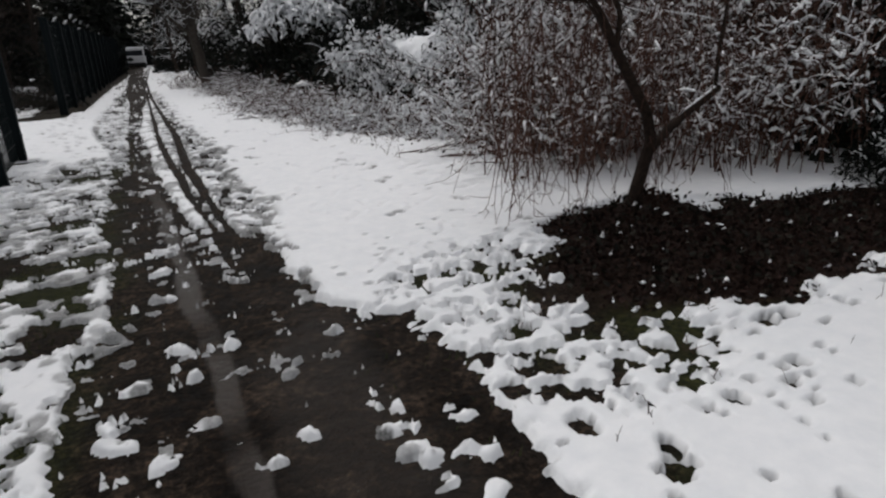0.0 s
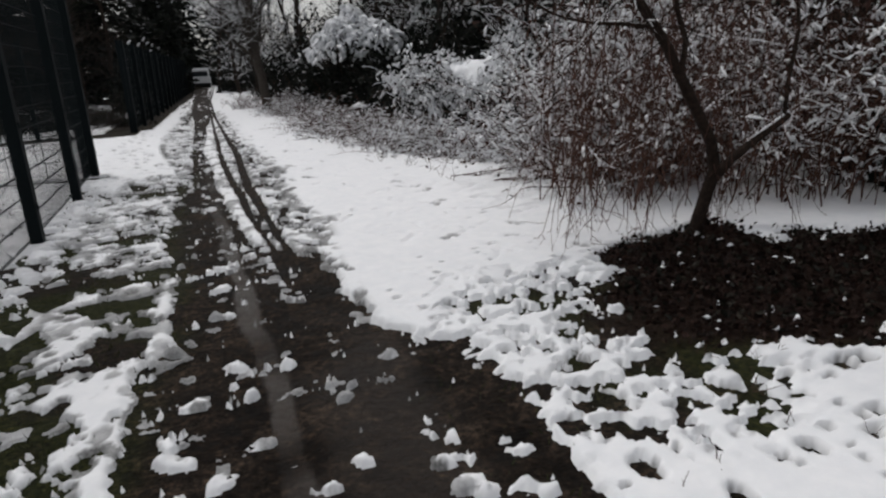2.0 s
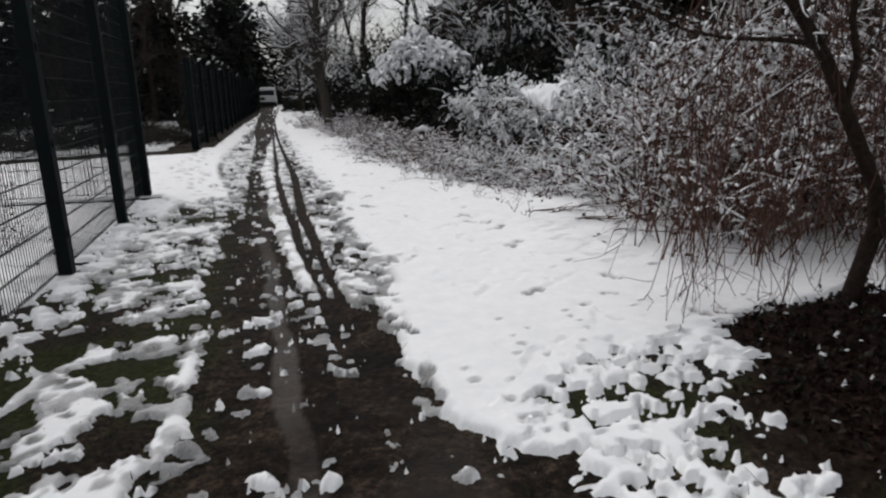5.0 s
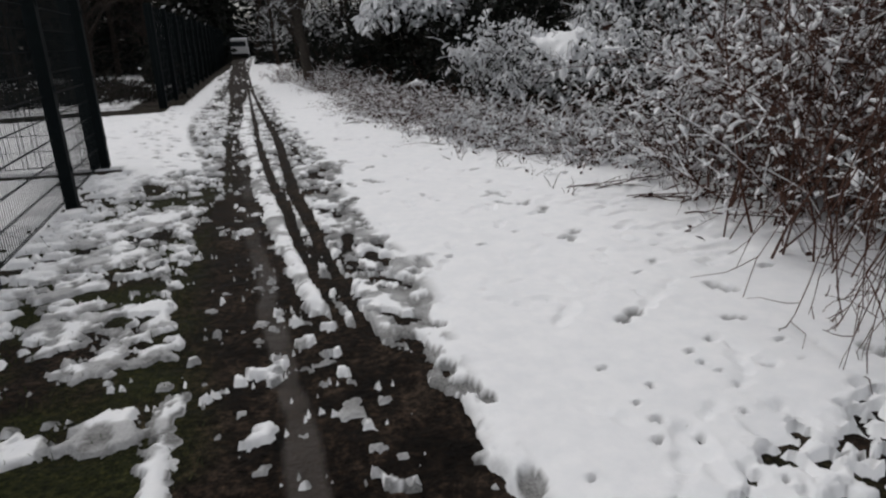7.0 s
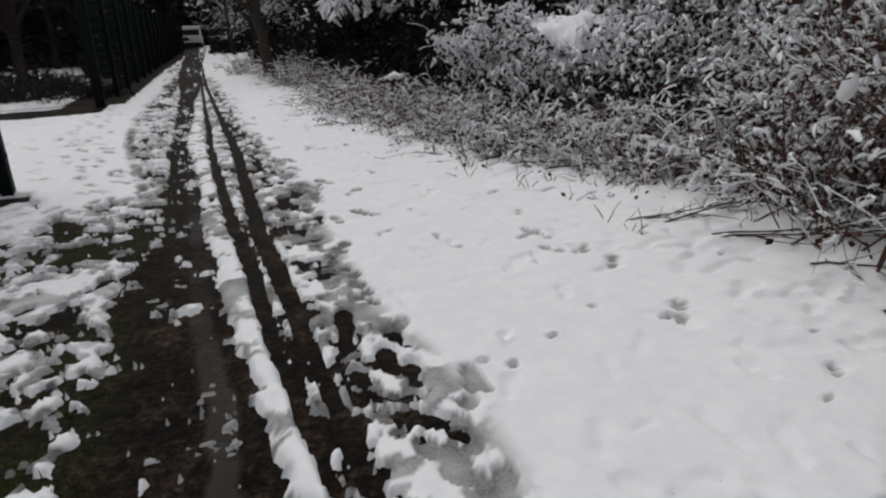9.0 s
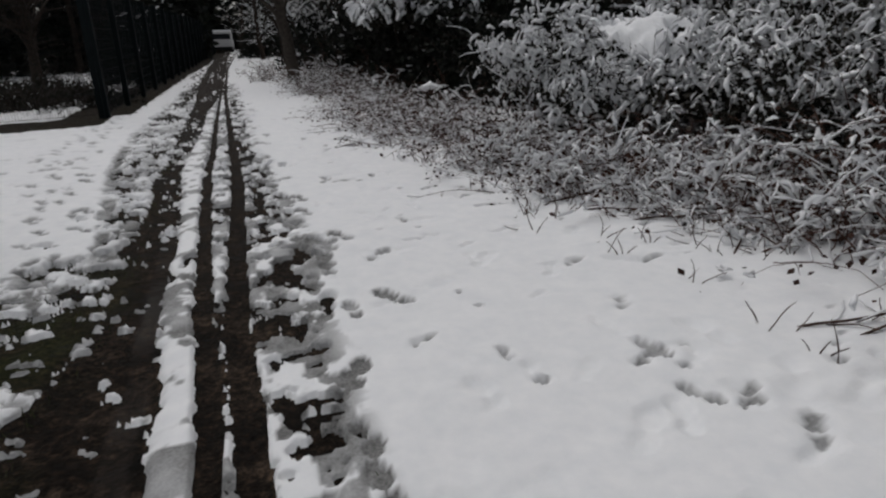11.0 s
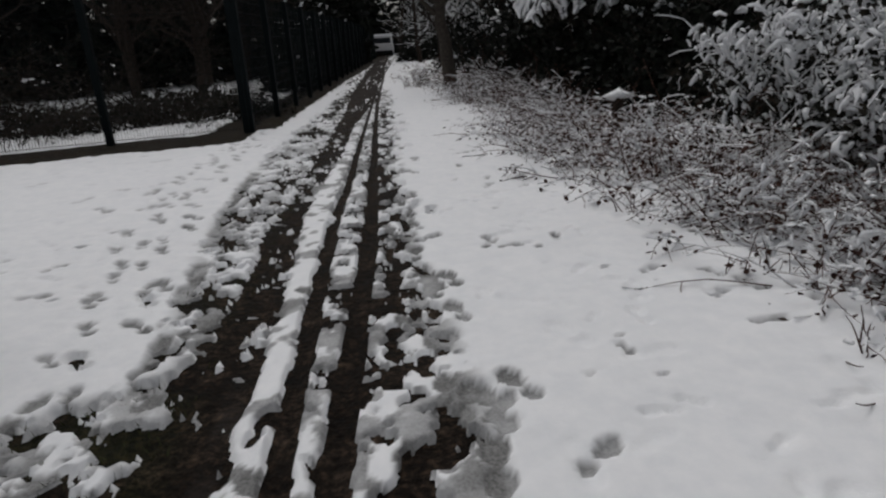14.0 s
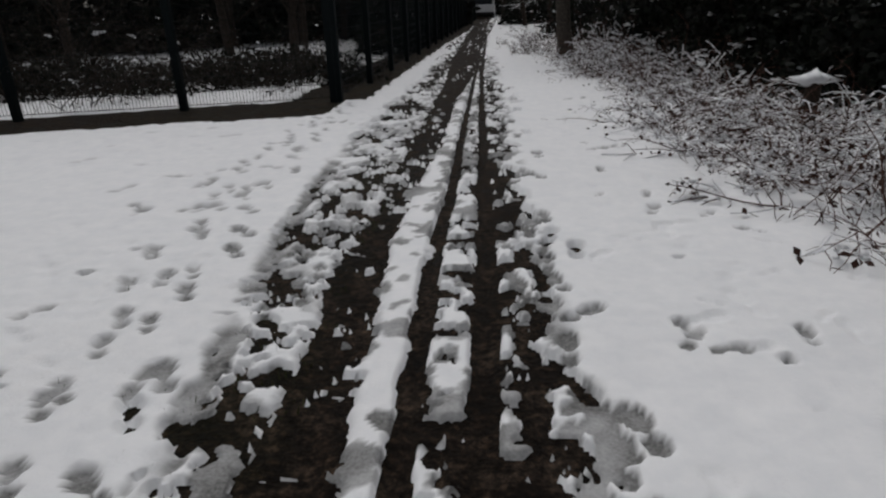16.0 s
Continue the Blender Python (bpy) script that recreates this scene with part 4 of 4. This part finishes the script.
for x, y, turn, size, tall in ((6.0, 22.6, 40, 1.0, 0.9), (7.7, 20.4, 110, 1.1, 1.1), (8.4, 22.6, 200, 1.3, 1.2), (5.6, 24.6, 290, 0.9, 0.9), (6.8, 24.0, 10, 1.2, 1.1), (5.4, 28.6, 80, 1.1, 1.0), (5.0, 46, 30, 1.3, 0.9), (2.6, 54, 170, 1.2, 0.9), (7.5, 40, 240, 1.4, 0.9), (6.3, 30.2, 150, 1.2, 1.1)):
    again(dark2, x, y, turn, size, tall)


def snowy_crown():
    """The leafy crown that hangs over the dark hollow, bent down by its snow."""
    global RNG
    RNG = np.random.default_rng(307)
    root = thing("overhanging_bush", "evergreen bush arching over a dark hollow, snow on its crown", "bush", "snow-laden evergreen shrubs")
    stems = 12
    tips = inside(stems, 1.0, 1.0, 0.9) + np.array([0, 0, 1.7])
    S = np.linspace(0, 1, 7)[None, :, None] * tips[:, None] + RNG.normal(0, 0.05, (stems, 7, 3)) * np.array([1, 1, 0])
    part_soup("twig_tangle", [tubes(S, taper(stems, 7, 0.045, 0.012), 5)], BARK, root)
    d = unit(RNG.normal(0, 1, (9000, 3)) + np.array([0, 0, 0.35]))
    d = d[d[:, 2] > -0.12]
    w = 1 + 0.14 * np.sin(5 * d[:, 0] + 2) * np.cos(4 * d[:, 1]) + 0.08 * np.sin(13 * d[:, 0] + 9 * d[:, 2])
    shell = d * (w * (1 - 0.3 * RNG.random(len(d)) ** 1.5))[:, None] * np.array([1.45, 1.45, 1.35]) + np.array([0, 0, 1.75])
    part_soup("foliage", [leaves(shell[:5200], 0.12)], IVY, root)
    high = d[:, 2] > RNG.uniform(-0.1, 0.75, len(d))
    p = (d * w[:, None] * np.array([1.48, 1.48, 1.4]) + np.array([0, 0, 1.77]))[high][:1900]
    part_soup("snow_load", [rolls(p, 0.062, 4.5, 0.6)], SNOW_TOP, root, "bright heaped snow")
    return root


snowy_crown().matrix_basis = pose(5.75, 24.0, 0)

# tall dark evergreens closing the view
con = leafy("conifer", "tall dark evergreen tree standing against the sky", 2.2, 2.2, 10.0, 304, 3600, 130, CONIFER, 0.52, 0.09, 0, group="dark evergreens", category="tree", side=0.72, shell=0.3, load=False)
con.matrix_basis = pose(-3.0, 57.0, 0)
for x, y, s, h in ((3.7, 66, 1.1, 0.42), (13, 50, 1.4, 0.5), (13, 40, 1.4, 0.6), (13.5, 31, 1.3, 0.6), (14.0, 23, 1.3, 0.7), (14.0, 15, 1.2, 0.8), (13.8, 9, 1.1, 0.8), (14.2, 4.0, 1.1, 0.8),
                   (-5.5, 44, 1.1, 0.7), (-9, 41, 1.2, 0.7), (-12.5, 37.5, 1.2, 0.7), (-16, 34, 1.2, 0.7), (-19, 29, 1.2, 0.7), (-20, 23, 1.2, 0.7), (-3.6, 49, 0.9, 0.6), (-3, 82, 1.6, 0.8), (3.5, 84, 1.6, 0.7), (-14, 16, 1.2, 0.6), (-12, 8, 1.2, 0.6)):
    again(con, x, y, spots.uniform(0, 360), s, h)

# bare woodland behind
w1 = tree("woodland_tree", "bare winter tree with every branch lined with snow", [(0, 0, -0.2), (0.1, 0, 2), (-0.1, 0.1, 4), (0.15, 0, 6), (0, 0, 8.5)], 0.15, 401, 24, 8, 3, 2.8, BARK, 0.85, low=0.12, thick=1.1)
w2 = tree("woodland_tree", "bare winter tree with every branch lined with snow", [(0, 0, -0.2), (0.3, 0.1, 1.4), (0.5, 0, 3), (1.0, 0, 5), (1.2, 0, 7)], 0.13, 402, 22, 8, 3, 2.5, BARK, 0.85, low=0.10, thick=1.1)
w1.matrix_basis, w2.matrix_basis = pose(9.6, 21.0, 0), pose(9.4, 15.6, 0)
for i, (x, y, s) in enumerate([(10.8, 12.6, 1.0), (12.2, 9.0, 1.0), (12.0, 18.0, 1.1), (5.2, 38, 1.2), (8.8, 31, 1.2), (2.6, 50, 1.0), (4.2, 46, 1.2), (6.2, 44, 1.2), (8.2, 39, 1.2), (1.2, 60, 1.1), (5.5, 55, 1.2), (11.5, 25, 1.2), (9.4, 9.6, 0.9), (7.3, 25.6, 0.8), (8.7, 24.2, 0.85), (6.6, 27.6, 0.8)]):
    again((w1, w2)[i % 2], x, y, spots.uniform(0, 360), s, spots.uniform(0.85, 1.15))
w3 = tree("woodland_tree", "dark bare winter tree standing among evergreens", [(0, 0, -0.2), (0.1, 0, 2), (-0.1, 0.1, 4), (0.15, 0, 6), (0, 0, 8.5)], 0.15, 403, 22, 8, 4, 2.6, BARK, 0, low=0.12)
w3.matrix_basis = pose(-5.6, 41.0, 0)
for x, y, s in ((-9.4, 38, 1.0), (11.2, 7.4, 0.9), (9.0, 8.4, 0.8)):
    again(w3, x, y, spots.uniform(0, 360), s)

w4 = tree("woodland_tree", "dark bare winter tree standing behind the gardens", [(0, 0, -0.2), (0.1, 0, 2), (-0.1, 0.1, 4), (0.15, 0, 6), (0, 0, 8)], 0.14, 404, 22, 8, 3, 2.6, BARK, 0.0, low=0.08)
w4.matrix_basis = pose(-4.6, 31.0, 0)
for x, y, s in ((-7.4, 33, 1.1), (-10.5, 29.5, 1.0), (-6.2, 37, 1.1), (-13, 30, 1.1), (-3.6, 38, 0.9), (3.4, 42, 1.0), (5.4, 35, 1.0), (7.4, 33, 1.0)):
    again(w4, x, y, spots.uniform(0, 360), s)

# shrubs behind the far fence
s1 = bramble("garden_shrub", "bare garden shrub of spreading stems behind the fence", 0.4, 0.4, 1.6, 501, 18, 9, 250, 22, IVY, BARK, 0.45, "garden shrubs", 0.8, 0.03, 0.06, 0.0)
s1.matrix_basis = pose(-4.6, 23.0, 0)
for x, y, s in ((-2.4, 23.2, 0.8), (-3.4, 24.2, 0.9), (-6.6, 23.2, 1.2), (-8.2, 22.4, 1.1), (-2.0, 25.4, 0.8), (-5.5, 25.5, 1.1), (-2.6, 12.0, 0.7), (-1.4, 10.4, 0.45), (-1.9, 9.0, 0.6), (-5.2, 22.2, 1.3)):
    again(s1, x, y, spots.uniform(0, 360), s)
hedge = leafy("hedge", "low dark evergreen ground cover behind the fence", 2.4, 1.5, 0.6, 502, 3600, 30, IVY, 0.10, 0.04, 0, group="garden hedges", side=0.97, base=0.0, load=False)
hedge.matrix_basis = pose(-3.8, 26.6, 0, 0, 0, 15)
for x, y, s in ((-8.0, 25.2, 1.0), (-12.4, 23.8, 1.1), (-4.6, 24.4, 0.75), (-7.6, 23.5, 0.75), (-10.6, 22.7, 0.8), (-2.6, 25.2, 0.7)):
    again(hedge, x, y, 15, s)
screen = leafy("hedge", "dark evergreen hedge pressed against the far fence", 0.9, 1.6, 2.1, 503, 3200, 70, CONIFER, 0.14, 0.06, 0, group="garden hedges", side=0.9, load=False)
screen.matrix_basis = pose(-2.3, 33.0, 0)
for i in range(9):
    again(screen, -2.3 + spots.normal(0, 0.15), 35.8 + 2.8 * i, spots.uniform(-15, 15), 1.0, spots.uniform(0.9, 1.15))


# ---- small things ----
def grass_blades():
    """Short blades where the turf shows through on the verges."""
    global RNG
    RNG = np.random.default_rng(88)
    n = 9000
    y = RNG.uniform(3.2, 17, n)
    x = np.where(RNG.random(n) < 0.8, along(MUD_LEFT, y) - RNG.uniform(-0.1, 1.3, n), RNG.uniform(2.0, 3.6, n))
    tuft = fbm(x, y, 0.3, 2, 66) > -0.05
    x, y = x[tuft], y[tuft]
    n = len(x)
    base = np.stack([x, y, ground_height(x, y) - 0.005], -1)
    a = RNG.uniform(0, 6.283, n)
    w = np.stack([np.cos(a), np.sin(a), np.zeros(n)], -1) * 0.004
    lean = np.stack([RNG.normal(0, 0.5, n), RNG.normal(0, 0.5, n), np.ones(n)], -1)
    h = RNG.uniform(0.02, 0.065, n)[:, None]
    v = np.stack([base - w, base + w, base + unit(lean) * h], 1).reshape(-1, 3)
    ob = new("grass", make_mesh("grass", v, np.arange(3 * n).reshape(-1, 3), GRASS, False))
    tagged(ob, "short trampled green grass poking through the snow", "grass", kind="stuff")


def leaf_litter():
    """Dead leaves and ivy lying round the foot of the leaning tree."""
    global RNG
    RNG = np.random.default_rng(89)
    n = 24000
    x, y = RNG.uniform(2.6, 7.8, n), RNG.uniform(4.2, 7.9, n)
    keep = litter_at(x, y) > RNG.uniform(0.05, 0.9, n)
    x, y = x[keep], y[keep]
    z = ground_height(x, y) + RNG.uniform(0.0, 0.035, len(x)) 
    ob = new("leaf_litter", make_mesh("leaf_litter", *leaves(np.stack([x, y, z], -1), 0.042, 0.1), LITTER, False))
    tagged(ob, "dark brown fallen leaves heaped round the tree foot", "leaves", kind="stuff")
    keep = RNG.random(len(x)) < 0.14
    ob = new("ground_ivy", make_mesh("ground_ivy", *leaves(np.stack([x, y, z + 0.03], -1)[keep], 0.05, -0.2), IVY, False))
    tagged(ob, "dark low ivy leaves among the leaf litter", "ivy", kind="stuff")
    keep = RNG.random(len(x)) < 0.03 * (1.05 - litter_at(x, y))
    ob = new("snow_flecks", make_mesh("snow_flecks", *blobs(np.stack([x, y, z + 0.03], -1)[keep], RNG.uniform(0.010, 0.026, keep.sum()), 0.4), SNOW_TOP))
    tagged(ob, "small flecks of snow on the dead leaves", "snow", kind="stuff")


grass_blades()
leaf_litter()


def dead_weed(seed):
    global RNG
    RNG = np.random.default_rng(seed)
    root = thing("dead_weed", "thin dead weed stalks standing out of the snow", "weed", "dead weed stalks")
    n = 4
    P = grow(RNG.normal(0, 0.05, (n, 3)) * np.array([1, 1, 0]), RNG.normal(0, 0.45, (n, 3)) + np.array([0, 0, 1.0]), RNG.uniform(0.12, 0.34, n), 6, 0.12, 0.03)
    for i in range(n):
        part_soup("stalk", [tubes(P[i:i + 1], taper(1, 6, 0.0055, 0.002), 4)], TWIG, root)
    return root


w = [dead_weed(600 + i) for i in range(3)]
for i, o in enumerate(w):
    o.matrix_basis = pose((3.65, 3.95, 4.3)[i], (12.6, 11.9, 13.1)[i], 0.02)
for i, (x, y) in enumerate([(3.77, 13.0), (3.98, 12.9), (4.05, 12.3), (3.74, 14.0), (3.81, 13.1), (4.1, 11.35), (4.06, 10.7), (4.12, 10.4), (4.35, 7.6)]):
    copy_thing(w[i % 3], pose(x, y, 0.01, 0, 0, spots.uniform(0, 360)) @ Matrix.Scale(spots.uniform(0.8, 1.15), 4))
for i in range(40):
    y = spots.uniform(10.0, 21)
    x = float(np.interp(y, *EDGE)) - abs(spots.normal(0, 0.4)) + 0.1
    copy_thing(w[i % 3], pose(x, y, 0.02, 0, 0, spots.uniform(0, 360)) @ Matrix.Scale(spots.uniform(0.45, 1.0), 4))
for i in range(22):
    copy_thing(w[i % 3], pose(spots.uniform(2.7, 5.4), spots.uniform(4.2, 5.4), 0.01, 0, 0, spots.uniform(0, 360)) @ Matrix.Scale(spots.uniform(0.3, 0.55), 4))


def fallen_branch(x, y, turn, length, seed, lift=0.06):
    global RNG
    RNG = np.random.default_rng(seed)
    root = thing("fallen_branch", "thin fallen brown branch lying on the snow", "branch", "fallen branches", at=(x, y, 0.03))
    root.rotation_euler = (0, 0, radians(turn))
    P = grow(np.zeros((1, 3)), np.array([[1.0, 0, 0.12]]), length, 9, 0.07, 0.0)
    P[..., 2] = np.clip(P[..., 2] * 0.5, 0.02, 0.08) + lift * 0.2
    P[0, 0, 2] = 0.0
    part_soup("stem", [tubes(P, taper(1, 9, 0.008, 0.003), 5)], TWIG, root)
    at, way = sprout(P, 12, 0.15, 1.0, 0.7, 0.05)
    Q = grow(at, way, length * RNG.uniform(0.15, 0.4, len(at)), 6, 0.16, 0.02)
    Q[..., 2] = np.clip(Q[..., 2] * 0.6, 0.01, 0.12)
    RQ = taper(len(at), 6, 0.005, 0.002)
    part_soup("twig_tangle", [tubes(Q, RQ, 4)], TWIG, root)
    part_soup("snow_load", [snow_along(Q, RQ, 0.5, 1.0, 0.004)], SNOW_TOP, root)


for i, (x, y, turn, L) in enumerate([(4.15, 10.7, -15, 1.3), (4.3, 10.5, 5, 1.6), (4.6, 10.2, -35, 1.3), (4.0, 13.2, 20, 1.0), (4.5, 12.6, -20, 1.4), (3.5, 16.6, 160, 0.9), (4.6, 11.6, 40, 1.4), (3.6, 18.2, 190, 0.9), (4.5, 10.1, -25, 1.2), (4.9, 9.8, 10, 1.5), (4.7, 9.5, -40, 1.0), (5.1, 10.3, 15, 1.3), (5.2, 9.3, -30, 1.2), (4.3, 13.0, -30, 1.2), (5.6, 8.9, 20, 1.0)]):
    fallen_branch(x, y, turn, L, 700 + i)


def stump():
    root = thing("tree_stump", "short brown stump topped with a cap of snow", "stump", at=(4.75, 19.5, 0))
    P = np.array([[(0, 0, -0.1), (0.01, 0, 0.2), (0.03, 0.01, 0.5)]])
    part_soup("stub", [tubes(P, taper(1, 3, 0.10, 0.075), 9)], BARK, root)
    global RNG
    RNG = np.random.default_rng(9)
    part_soup("cap", [blobs(np.array([[0.03, 0.01, 0.54], [0.06, 0, 0.52], [-0.03, 0, 0.53]]), 0.12, 0.8)], SNOW_TOP, root, "white snow cap")


stump()

# leaning dark stems at the wood's edge
for i, pts in enumerate([[(9.0, 7.6, -0.1), (8.7, 8.0, 0.9), (8.1, 8.4, 1.9), (7.4, 8.6, 3.0), (6.9, 8.8, 4.2)], [(10.2, 9.2, -0.1), (9.8, 9.0, 1.2), (9.9, 8.8, 2.4), (9.2, 8.6, 4.0)]]):
    tree("edge_tree", "dark leaning bare tree at the edge of the wood", pts, 0.10, 800 + i, 14, 7, 4, 1.6, BARK, 0.12, thick=0.7)


# ---- parked vehicle at the far end ----
def van():
    root = thing("parked_van", "snow-covered white van parked where the path ends", "van", at=(-0.5, 71, 0))
    bm = bmesh.new()
    box(bm, (-0.95, 0, 0.35), (0.95, 4.4, 1.15), 0.10)
    box(bm, (-0.88, 0.7, 1.1), (0.88, 4.35, 1.9), 0.16)
    part("body", bm, WHITE_PAINT, root, "white painted body")
    bm = bmesh.new()
    box(bm, (-0.76, 0.66, 1.2), (0.76, 0.72, 1.68), 0.02)
    part("windscreen", bm, DARK_GLASS, root, "dark windscreen")
    bm = bmesh.new()
    box(bm, (-0.93, -0.06, 0.34), (0.93, 0.05, 0.56), 0.03)
    part("bumper", bm, RUBBER, root, "black bumper")
    bm = bmesh.new()
    box(bm, (-0.85, 0.8, 1.88), (0.85, 4.3, 1.99), 0.04)
    part("roof_snow", bm, SNOW_TOP, root, "snow on the roof")
    for x in (-0.82, 0.82):
        for y in (0.85, 3.5):
            bm = bmesh.new()
            bmesh.ops.create_cone(bm, cap_ends=True, segments=20, radius1=0.33, radius2=0.33, depth=0.2, matrix=Matrix.Translation((x, y, 0.33)) @ Matrix.Rotation(math.pi / 2, 4, "Y"))
            wheel = part("wheel", bm, RUBBER, root, "black tyre")
            bm = bmesh.new()
            side = math.copysign(0.105, x)
            bmesh.ops.create_cone(bm, cap_ends=True, segments=16, radius1=0.19, radius2=0.17, depth=0.02, matrix=Matrix.Translation((x + side, y, 0.33)) @ Matrix.Rotation(math.pi / 2, 4, "Y"))
            part("rim", bm, WHITE_PAINT, wheel)


van()
